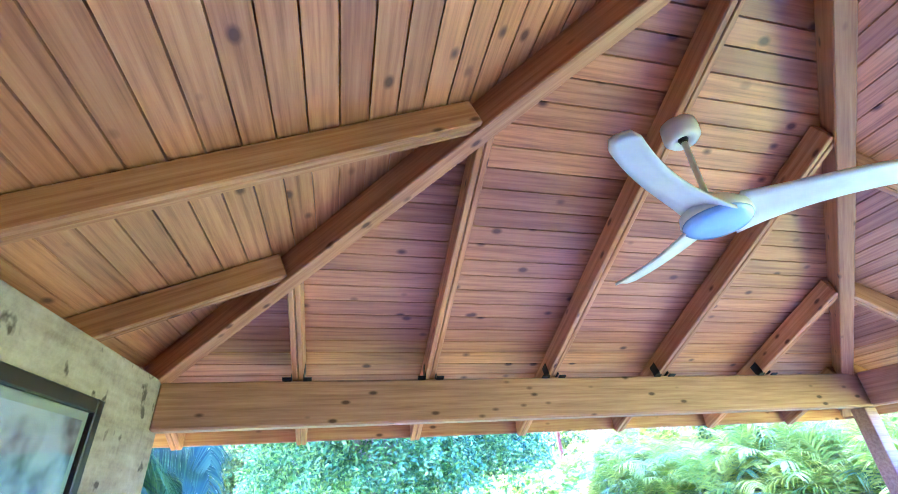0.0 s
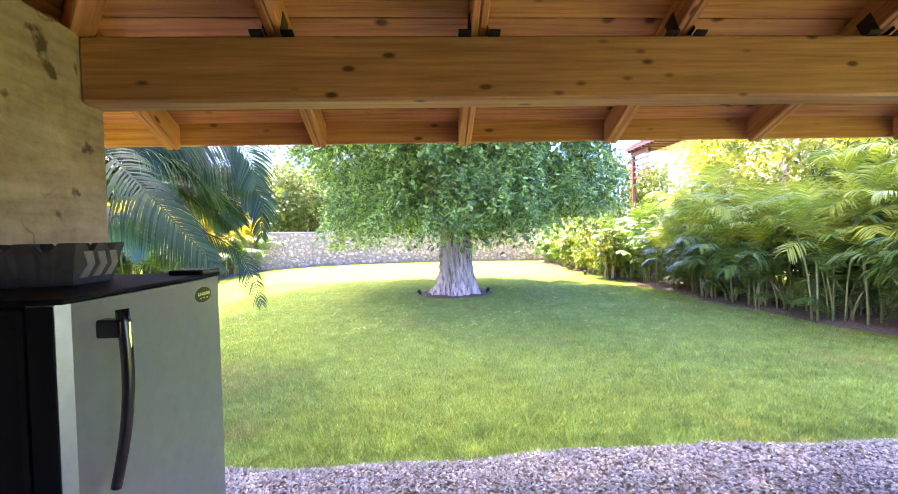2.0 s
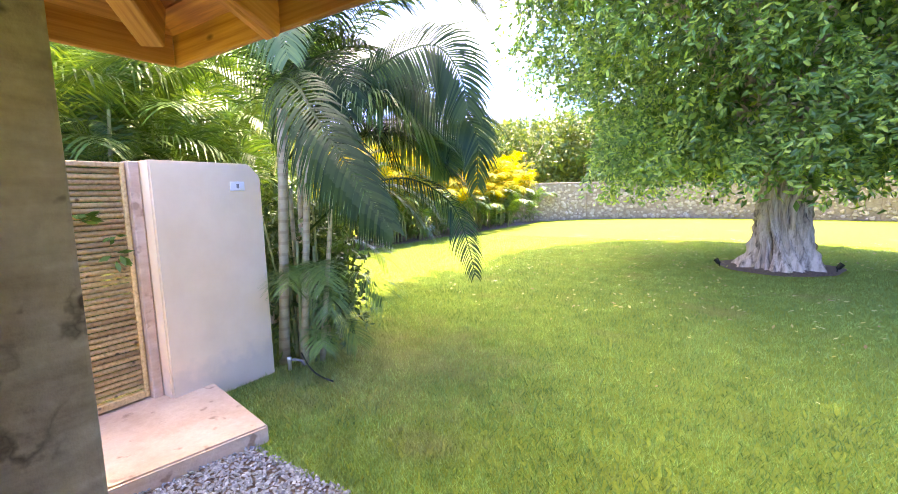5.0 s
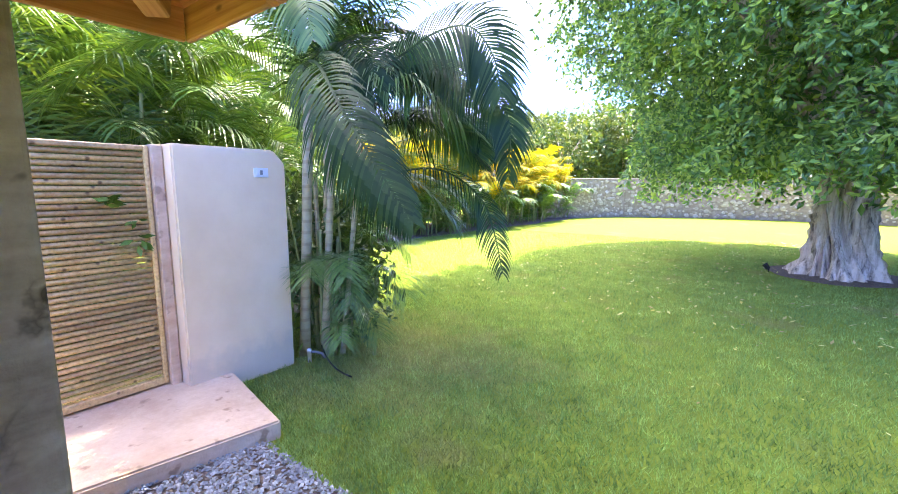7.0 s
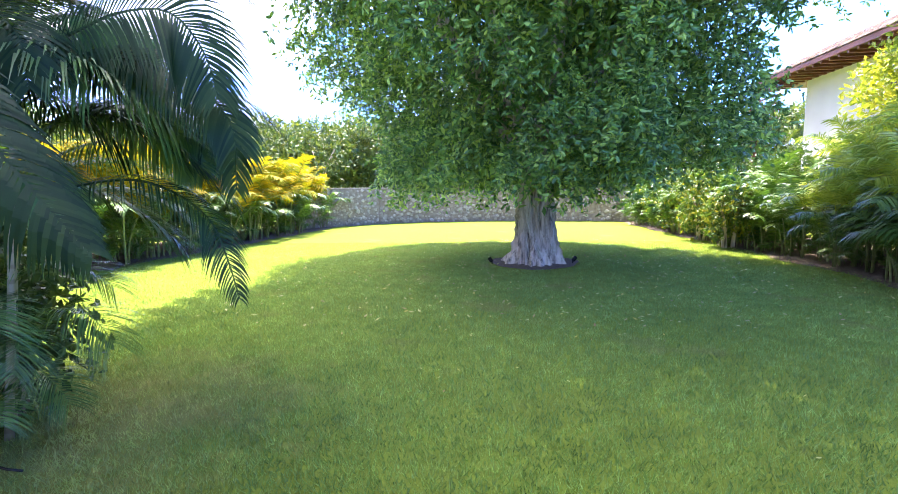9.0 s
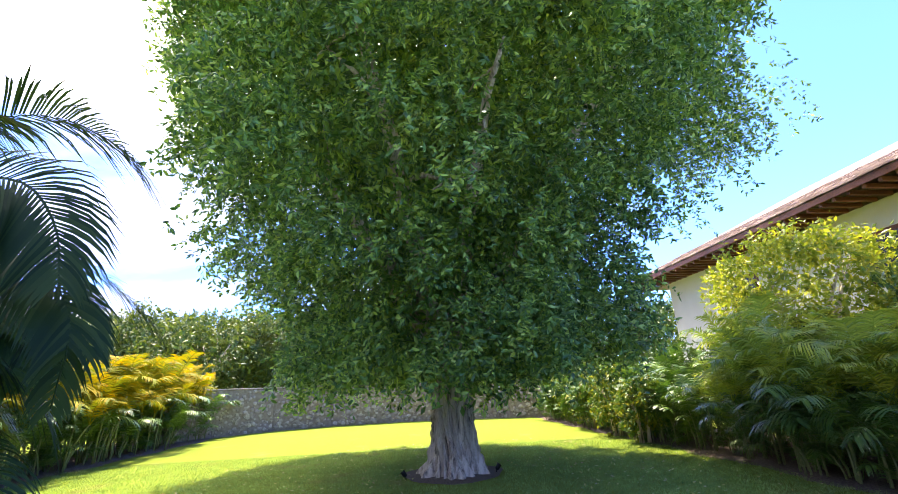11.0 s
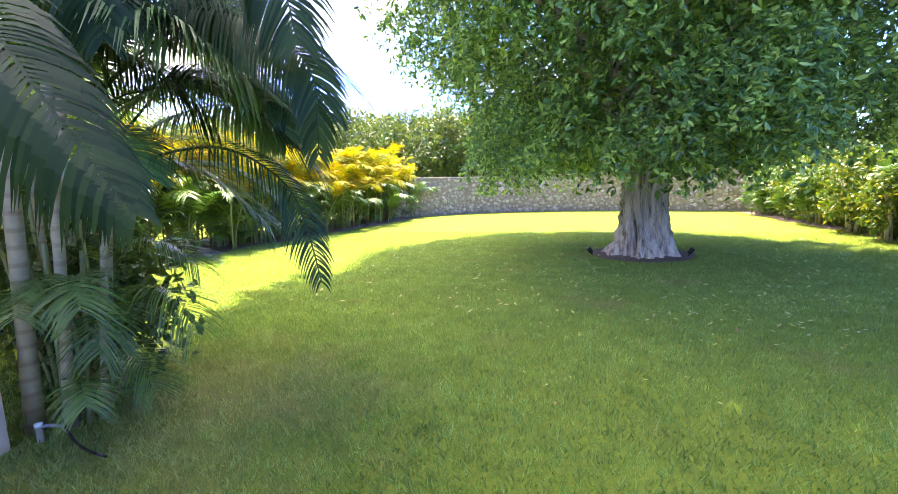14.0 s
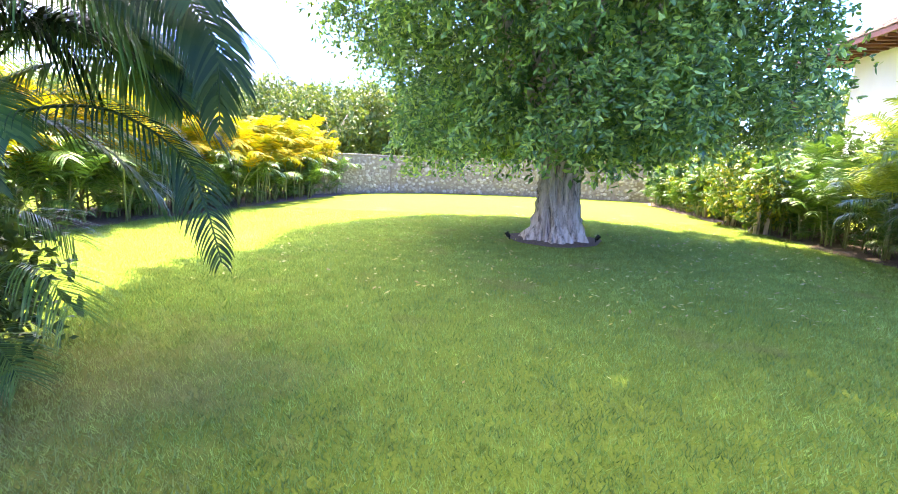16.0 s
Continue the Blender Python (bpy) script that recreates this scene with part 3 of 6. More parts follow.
timber("brace", (3.36, 3.10, 1.45), (3.36, 2.45, 2.12), 0.09, 0.09, M_BEAM, "short diagonal pine brace under the beam", "brace")


# deck: four hipped slopes of boards, each one mesh
def deck(name, turn, width):
    vs, fs = [], []
    board, gap, thick = 0.118, 0.008, 0.020
    c = math.cos(math.atan(SLOPE))
    d = 0.0
    while d < width - 0.02:
        e = min(d + board * c, width - 0.005)
        k = len(vs)
        for dd in (d + gap * c, e):
            half = width - dd
            z = under(dd) + RAFT + 0.012
            for x in (-half, half):
                vs.append((x, width - dd, z))
                vs.append((x, width - dd, z + thick))
        fs += [(k, k + 2, k + 6, k + 4), (k + 1, k + 5, k + 7, k + 3), (k, k + 1, k + 3, k + 2), (k + 4, k + 6, k + 7, k + 5), (k, k + 4, k + 5, k + 1), (k + 2, k + 3, k + 7, k + 6)]
        d = e
    # lining above the joints
    k = len(vs)
    for dd in (0.0, width):
        for x in (-(width - dd) - 0.02, width - dd + 0.02):
            vs.append((x, width - dd, under(dd) + RAFT + 0.012 + thick + 0.003))
    fs.append((k, k + 1, k + 3, k + 2))
    ob = np_mesh(name, vs, fs, M_DECK)
    ob.matrix_basis = pose(MIDX, MIDY, 0, 0, 0, turn)
    return tagged(ob, "sloping ceiling of reddish stained pine boards", "ceiling", kind="structure")


for nm, turn in (("ceiling_front", 0), ("ceiling_left", 90), ("ceiling_back", 180), ("ceiling_right", 270)):
    deck(nm, turn, HALF)
# roof covering on the boards
bm = bmesh.new()
zt = under(0) + RAFT + 0.05
ring = [bm.verts.new((MIDX + sx * (HALF + 0.06), MIDY + sy * (HALF + 0.06), zt)) for sx, sy in ((-1, -1), (1, -1), (1, 1), (-1, 1))]
top = [bm.verts.new(v.co + Vector((0, 0, 0.06))) for v in ring]
apex, apex2 = bm.verts.new((MIDX, MIDY, under(HALF) + RAFT + 0.06)), bm.verts.new((MIDX, MIDY, under(HALF) + RAFT + 0.16))
for i in range(4):
    j = (i + 1) % 4
    bm.faces.new((ring[j], ring[i], apex)); bm.faces.new((top[i], top[j], apex2)); bm.faces.new((ring[i], ring[j], top[j], top[i]))
tagged(part("roof", bm, M_SHINGLE), "brown shingled hip roof of the pavilion", "roof", kind="structure")

# hips
for i, (sx, sy) in enumerate(((-1, 1), (1, 1), (1, -1), (-1, -1))):
    p0 = (MIDX + sx * (HALF - 0.17), MIDY + sy * (HALF - 0.17), under(0.17) - 0.03)
    p1 = (MIDX + sx * 0.06, MIDY + sy * 0.06, under(HALF - 0.06) - 0.03)
    timber("hip_rafter", p0, p1, 0.085, 0.17, M_RAFTER, "long diagonal pine hip rafter", "rafter", group="hip rafters")


def rafter(d_along, side, bracket=True):
    """A common rafter at offset d_along from the middle of one side, up to the hip."""
    run = HALF - abs(d_along) - 0.04
    run = min(run, HALF - 0.06)
    ox, oy = {"front": ((1, 0), (0, 1)), "left": ((0, 1), (-1, 0)), "right": ((0, 1), (1, 0)), "back": ((1, 0), (0, -1))}[side]
    def at(d, z):
        return (MIDX + ox[0] * d_along + oy[0] * (HALF - d), MIDY + ox[1] * d_along + oy[1] * (HALF - d), z)
    ob = timber("rafter", at(0.02, under(0.02)), at(run, under(run)), 0.07, RAFT - 0.012, M_RAFTER, "knotty stained pine rafter under the boards", "rafter", group="rafters", plies=2)
    if bracket:
        s = (0.70 if side == "front" else 0.72) / math.cos(math.atan(SLOPE))
        for sgn in (-1, 1):
            bm = bmesh.new()
            box(bm, (s, sgn * 0.036 - 0.002, -0.012), (s + 0.07, sgn * 0.036 + 0.002, 0.085), 0.001, 1)
            box(bm, (s + 0.02, sgn * 0.036, -0.03), (s + 0.075, sgn * (0.036 + 0.05), -0.022), 0.001, 1)
            part("bracket", bm, M_COAL, ob, "black painted steel rafter bracket")
    return ob


for x in (-1.97, -1.145, -0.305, 0.575, 1.47, 2.41, 3.30):
    rafter(x - MIDX, "front", -1.9 < x < 3.2)
for k in (-2.62, -1.75, -0.875, 0.0, 0.98, 1.80, 2.62):
    rafter(k, "left", False)
    rafter(k, "right", k < 2.6)
    rafter(k, "back", False)

# fascia boards
timber("fascia", (EX0, EY1, 2.095), (EX1, EY1, 2.095), 0.025, 0.17, M_RAFTER, "reddish stained pine fascia board", "fascia")
timber("fascia", (EX0, EY1 - 0.013, 2.095), (EX0, EY0, 2.095), 0.025, 0.17, M_RAFTER, "reddish stained pine fascia board", "fascia")
timber("fascia", (EX1, EY1 - 0.013, 2.095), (EX1, EY0, 2.095), 0.025, 0.17, M_RAFTER, "reddish stained pine fascia board", "fascia")
timber("fascia", (EX0, EY0, 2.095), (EX1, EY0, 2.095), 0.025, 0.17, M_RAFTER, "reddish stained pine fascia board", "fascia")


# ---------------------------------------------------------------- ceiling fan
def ceiling_fan(x, y, z_hub, z_top):
    fan = empty("ceiling_fan", (x, y, z_hub))
    part("canopy", lathe([(0.0, z_top - z_hub - 0.03), (0.022, z_top - z_hub - 0.035), (0.034, z_top - z_hub - 0.062), (0.062, z_top - z_hub - 0.066), (0.078, z_top - z_hub - 0.045), (0.080, z_top - z_hub - 0.01), (0.078, z_top - z_hub + 0.03)], 32), M_FANWHITE, fan, smooth=True)
    part("ball_joint", lathe([(0.0, z_top - z_hub - 0.078), (0.017, z_top - z_hub - 0.070), (0.023, z_top - z_hub - 0.055), (0.017, z_top - z_hub - 0.038)], 18), M_BLACK, fan, "dark ball joint of the rod", smooth=True)
    part("downrod", lathe([(0.013, 0.05), (0.013, z_top - z_hub - 0.07)], 14), M_FANWHITE, fan, smooth=True)
    part("motor_housing", lathe([(0.11, -0.012), (0.138, 0.004), (0.132, 0.04), (0.09, 0.08), (0.045, 0.10), (0.03, 0.125), (0.0, 0.13)], 36), M_FANWHITE, fan, smooth=True)
    part("cover_disc", lathe([(0.0, -0.034), (0.08, -0.031), (0.118, -0.022), (0.132, -0.010), (0.132, 0.002)], 40), M_FANDISC, fan, "glossy pale blue round cover", smooth=True)
    for k, ang in enumerate((88, 208, 328)):
        bm = bmesh.new()
        rows = []
        n = 16
        for i in range(n + 1):
            t = i / n
            r = 0.085 + 0.65 * t
            w = 0.075 * (1 - t) ** 4 + 0.138 * (1 - 0.18 * t)
            if t > 0.93:
                w *= 1 - 0.35 * ((t - 0.93) / 0.07) ** 2
            sweep = -0.05 * math.sin(math.pi * t * 0.8) + 0.03 * t
            tilt = -radians(20 - 9 * t)
            row = []
            for q in (-0.5, -0.2, 0.15, 0.5):
                yy = q * w + sweep
                zz = 0.035 + 0.02 * t + q * w * math.sin(tilt) - 0.03 * (q * 1.3) ** 2 * w / 0.15
                row.append((r, yy * math.cos(tilt), zz))
            rows.append([[bm.verts.new((a, c, d + off)) for a, c, d in row] for off in (0.007, -0.007)])
        for i in range(n):
            for lay in (0, 1):
                for j in range(3):
                    f = (rows[i][lay][j], rows[i + 1][lay][j], rows[i + 1][lay][j + 1], rows[i][lay][j + 1])
                    bm.faces.new(f if lay == 0 else f[::-1])
            for j in (0, 3):
                bm.faces.new((rows[i][0][j], rows[i][1][j], rows[i + 1][1][j], rows[i + 1][0][j]))
        for i in (0, n):
            for j in range(3):
                bm.faces.new((rows[i][0][j], rows[i][0][j + 1], rows[i][1][j + 1], rows[i][1][j]))
        bmesh.ops.recalc_face_normals(bm, faces=bm.faces)
        blade = part("blade", bm, M_FANWHITE, fan, smooth=True)
        blade.matrix_basis = pose(0, 0, 0, 0, 0, ang)
    return tagged(fan, "off-white three-blade ceiling fan with pale blue cover", "ceiling fan")


ceiling_fan(0.60, 1.45, 2.635, under(EY1 - 1.45) - 0.0)


# ---------------------------------------------------------------- picture on the wall
def picture(x, y0, y1, z0, z1):
    pic = empty("framed_picture", (x, (y0 + y1) / 2, z0))
    w, h = (y1 - y0) / 2, z1 - z0
    fw = 0.055
    for nm, lo, hi in (("frame_side", (0.001, -w, 0), (0.035, -w + fw, h)), ("frame_side", (0.001, w - fw, 0), (0.035, w, h)),
                       ("frame_rail", (0.001, -w + fw, 0), (0.033, w - fw, fw)), ("frame_rail", (0.001, -w + fw, h - fw), (0.033, w - fw, h))):
        part(nm, box_bm(lo, hi, 0.004, 1), M_FRAME, pic)
    part("mount", box_bm((0.002, -w + fw, fw), (0.010, w - fw, h - fw)), M_MOUNT, pic, "pale green mount board")
    part("print", box_bm((0.0105, -w + fw + 0.035, fw + 0.035), (0.013, w - fw - 0.035, h - fw - 0.035)), M_PRINT, pic, "grey blurred shapes on white paper")
    g = part("glass", box_bm((0.017, -w + fw, fw), (0.019, w - fw, h - fw)), M_GLASS, pic)
    g.visible_shadow = False
    return tagged(pic, "black-framed picture with grey print on the stone wall", "picture")


picture(-1.9, 1.25, 2.47, 1.36, 2.155)


# ---------------------------------------------------------------- refrigerator
def fridge(y0, y1, z1):
    fr = empty("refrigerator", (-1.83, y0, 0.1))
    w, h = y1 - y0, z1 - 0.1
    part("cabinet", box_bm((0, 0, 0.03), (0.50, w, h - 0.004), 0.012), M_FRIDGE, fr, "matt black side panels")
    # door, gently bowed in front
    bm = bmesh.new()
    n = 32
    rows = []
    for i in range(n + 1):
        t = i / n
        bow = 0.066 + 0.012 * (1 - (2 * t - 1) ** 2) - 0.014 * max(0, abs(2 * t - 1) - 0.94) / 0.06
        rows.append((0.508 + bow, t * w))
    lo = [bm.verts.new((x, y, 0.06)) for x, y in rows]
    hi = [bm.verts.new((x, y, h)) for x, y in rows]
    blo = [bm.verts.new((0.508, y, 0.06)) for x, y in rows]
    bhi = [bm.verts.new((0.508, y, h)) for x, y in rows]
    for i in range(n):
        bm.faces.new((lo[i], lo[i + 1], hi[i + 1], hi[i]))
        bm.faces.new((blo[i + 1], blo[i], bhi[i], bhi[i + 1]))
        bm.faces.new((hi[i], hi[i + 1], bhi[i + 1], bhi[i]))
        bm.faces.new((blo[i], blo[i + 1], lo[i + 1], lo[i]))
    bm.faces.new((lo[0], hi[0], bhi[0], blo[0])); bm.faces.new((hi[n], lo[n], blo[n], bhi[n]))
    door = part("door", bm, M_STEEL, fr, "brushed silver-grey door")
    part("door_edge", box_bm((0.510, -0.004, 0.06), (0.560, -0.0005, h - 0.002), 0.001, 1), M_FRIDGE, door, "dark door edge strip")
    part("top_trim", box_bm((0.0, 0.0, h), (0.575, w, h + 0.012), 0.005), M_FRIDGE, fr)
    part("hinge_cover", box_bm((0.47, w - 0.12, h + 0.012), (0.575, w - 0.004, h + 0.028), 0.005), M_BLACK, fr)
    for yy in (0.06, w - 0.06):
        for xx in (0.06, 0.44):
            part("foot", cyl(bmesh.new(), 0.02, 0.018, 0.0, 0.03, 14, (xx, yy)), M_BLACK, fr)
    # bowed handle
    pts, rad = [], []
    for i in range(15):
        t = i / 14
        pts.append((0.622 + 0.014 * math.sin(math.pi * t) - 0.02 * t * t, 0.096 - 0.012 * t, h - 0.025 - 0.385 * t))
        rad.append(0.0135 - 0.003 * t)
    handle = part("handle", tube(pts, rad, 10), M_BLACK, door, "curved black handle with a bright strip", smooth=True)
    part("handle_mount", box_bm((0.572, 0.078, h - 0.085), (0.628, 0.112, h - 0.045), 0.006), M_BLACK, door)
    part("bright_strip", box_bm((0.634, 0.089, h - 0.22), (0.642, 0.099, h - 0.05), 0.002, 1), M_CHROME, door)
    # oval badge with unreadable bars
    bm = bmesh.new()
    bmesh.ops.create_cone(bm, cap_ends=True, segments=36, radius1=0.052, radius2=0.050, depth=0.008, matrix=Matrix.Rotation(radians(90), 4, "Y"))
    for v in bm.verts:
        v.co.z *= 0.47
    badge = part("badge", bm, M_BLACK, door, "black oval badge with pale bars")
    badge.matrix_basis = Matrix.Translation((0.580, w - 0.135, h - 0.048))
    bm = bmesh.new()
    for k in range(6):
        box(bm, (0.584, w - 0.170 + 0.0125 * k, h - 0.050), (0.5855, w - 0.162 + 0.0125 * k, h - 0.040))
    for k in range(3):
        box(bm, (0.584, w - 0.158 + 0.019 * k, h - 0.060), (0.5855, w - 0.149 + 0.019 * k, h - 0.056))
    part("badge_bars", bm, M_CHROME, door)
    return tagged(fr, "black and silver-grey refrigerator against the stone wall", "refrigerator")


fridge(2.17, 2.82, 1.428)


def planter(x, y, z):
    """Flared square bowl with notched rim and raised chevrons on one side."""
    ob = empty("stone_bowl", (x, y, z), 8)
    bm = bmesh.new()
    h, b0, b1, th = 0.108, 0.088, 0.112, 0.016
    def ring(r, z, notch=0.0):
        out = []
        n = 12
        for side in range(4):
            for i in range(n):
                t = -1 + 2 * i / n
                p = Vector((r, t * r, 0))
                p.rotate(Euler((0, 0, side * math.pi / 2)))
                zz = z - (notch if 0.28 < abs(t) < 0.62 else 0)
                out.append(bm.verts.new((p.x, p.y, zz)))
        return out
    rs = [ring(b0, 0), ring(b1, h, 0.02), ring(b1 - th, h, 0.02), ring(b0 - th, 0.02)]
    for a, c in zip(rs, rs[1:]):
        for i in range(48):
            bm.faces.new((a[i], a[(i + 1) % 48], c[(i + 1) % 48], c[i]))
    bm.faces.new(rs[0][::-1]); bm.faces.new(rs[3])
    part("bowl", bm, M_CONCRETE, ob)
    for k in range(3):
        bm = bmesh.new()
        yc = -0.075 + 0.055 * k
        pts = [(yc, 0.018), (yc + 0.032, 0.018), (yc + 0.055, 0.052), (yc + 0.032, 0.086), (yc, 0.086), (yc + 0.024, 0.052)]
        a = [bm.verts.new((b0 + (b1 - b0) * zz / h + 0.001, yy, zz)) for yy, zz in pts]
        c = [bm.verts.new(v.co + Vector((0.004, 0, 0))) for v in a]
        bm.faces.new(c)
        for i in range(6):
            bm.faces.new((a[i], a[(i + 1) % 6], c[(i + 1) % 6], c[i]))
        part("chevron", bm, M_PALECONC, ob, "pale raised chevron")
    return tagged(ob, "square dark concrete bowl with chevron sides", "bowl")


planter(-1.54, 2.51, 1.4415)


# ---------------------------------------------------------------- garden gate, pillar and slab
bm = bmesh.new()
lowz, highz = [], []
for p in ((-4.32, 3.0), (-3.28, 3.0), (-3.0, 4.39), (-4.2, 4.62)):
    lowz.append(bm.verts.new((*p, -0.06))); highz.append(bm.verts.new((*p, 0.10)))
bm.faces.new(highz); bm.faces.new(lowz[::-1])
for i in range(4):
    bm.faces.new((lowz[i], lowz[(i + 1) % 4], highz[(i + 1) % 4], highz[i]))
bmesh.ops.bevel(bm, geom=list(bm.edges), offset=0.012, segments=2, affect="EDGES")
tagged(part("stone_slab", bm, M_SLAB), "peach coral stone landing slab before the gate", "step", kind="structure")

bm = bmesh.new()
prof = [(4.26, -0.05), (5.10, -0.05), (5.10, 1.70), (5.00, 1.805), (4.26, 1.805)]
a = [bm.verts.new((-3.93, y, z)) for y, z in prof]
c = [bm.verts.new((-4.13, y, z)) for y, z in prof]
bm.faces.new(a); bm.faces.new(c[::-1])
for i in range(5):
    bm.faces.new((a[i], c[i], c[(i + 1) % 5], a[(i + 1) % 5]))
bmesh.ops.recalc_face_normals(bm, faces=bm.faces)
bmesh.ops.bevel(bm, geom=list(bm.edges), offset=0.012, segments=2, affect="EDGES")
tagged(part("garden_pillar", bm, M_PLASTER), "white plastered wall end with a clipped top corner", "wall", kind="structure")
tagged(part("garden_wall", box_bm((-4.3, 0.6, -0.05), (-4.08, 2.95, 1.8), 0.01), M_PLASTER), "white plastered garden wall", "wall", kind="structure")

sw = empty("outdoor_switch", (-3.93, 4.885, 1.625))
part("plate", box_bm((0.0, -0.06, -0.036), (0.010, 0.06, 0.036), 0.004), M_WHITE, sw)
for k in (-0.032, 0.0, 0.032):
    part("rocker", box_bm((0.010, k - 0.011, -0.018), (0.014, k + 0.011, 0.018), 0.002, 1), M_PALECONC if k == 0 else M_WHITE, sw)
tagged(sw, "white outdoor socket plate on the plaster", "socket")


def gate(y0, y1, z0, z1):
    gt = empty("slatted_gate", (-4.12, y0, z0))
    w, h = y1 - y0, z1 - z0
    for yy in (0.0, w - 0.03):
        part("stile", box_bm((-0.03, yy, 0), (0.03, yy + 0.03, h), 0.006, 1), M_SLAT, gt)
    part("rail", box_bm((-0.03, 0.03, h - 0.035), (0.03, w - 0.03, h), 0.006, 1), M_SLAT, gt)
    part("rail", box_bm((-0.03, 0.03, 0), (0.03, w - 0.03, 0.05), 0.006, 1), M_SLAT, gt)
    n = 42
    step = (h - 0.10) / n
    base = None
    for k in range(n):
        z = 0.06 + step * (k + 0.5)
        if base is None:
            bm = bmesh.new()
            bmesh.ops.create_cone(bm, cap_ends=True, segments=8, radius1=0.0172, radius2=0.0172, depth=w - 0.06, matrix=Matrix.Rotation(radians(90), 4, "X"))
            base = part("slat", bm, M_SLAT, gt, smooth=True)
            ob = base
        else:
            ob = new("slat", base.data)
            ob.parent = gt
        ob.matrix_basis = pose(0.0, w / 2, z, random.uniform(-0.2, 0.2), 0, 0)
    return tagged(gt, "closed gate of round honey-coloured wooden slats", "gate")


gate(2.98, 4.185, 0.115, 1.79)
tagged(part("gate_jamb", box_bm((-4.17, 4.19, 0.06), (-4.05, 4.256, 1.80), 0.008), M_SLAB), "peach plastered jamb beside the gate", "jamb", kind="structure")

# sprigs that push through the gate
for k, (yy, zz, n_, ln) in enumerate(((3.93, 1.42, 11, 0.085), (4.06, 1.16, 6, 0.10), (4.09, 1.28, 4, 0.06))):
    r_ = np.random.default_rng(400 + k)
    vs_, fs_ = [], []
    for q in range(n_):
        a_ = r_.uniform(-0.9, 0.9)
        c0 = np.array([-4.075, yy, zz]) + r_.normal(0, 0.02, 3) * np.array([0.3, 1, 1])
        dd_ = np.array([0.35, math.sin(2.2 * a_), math.cos(2.2 * a_) * (1 if k == 0 else -1) * 0.8]) * ln
        ww_ = np.array([0.1, -dd_[2], dd_[1]]) * 0.16
        o_ = len(vs_)
        vs_ += [c0, c0 + dd_ * 0.5 + ww_, c0 + dd_, c0 + dd_ * 0.5 - ww_]
        fs_.append((o_, o_ + 1, o_ + 2, o_ + 3))
    tagged(np_mesh("sprig", vs_, fs_, M_SPRIG), "small green sprig growing through the gate", "sprig", "sprigs on the gate")

# pipe stub and hose by the palm
hs = empty("garden_tap", (-3.86, 5.2, 0.0))
part("riser", lathe([(0.017, -0.02), (0.017, 0.08), (0.021, 0.08), (0.021, 0.105), (0.0, 0.11)], 14), M_WHITE, hs, smooth=True)
part("elbow", tube([(0, 0, 0.08), (0.05, 0.03, 0.085), (0.10, 0.06, 0.07), (0.12, 0.07, 0.03)], [0.010, 0.011, 0.011, 0.010], 10), M_PALECONC, hs, smooth=True)
tagged(hs, "white plastic pipe stub by the palm", "pipe")
hose = part("hose", tube([(-3.75 + 0.1 * i, 5.25 - 0.10 * math.sin(i * 0.35), 0.03 + (0.12 * math.exp(-i * 0.7))) for i in range(6)], [0.007] * 6, 8), M_BLACK, smooth=True)
tagged(hose, "thin black garden hose lying in the grass", "hose")


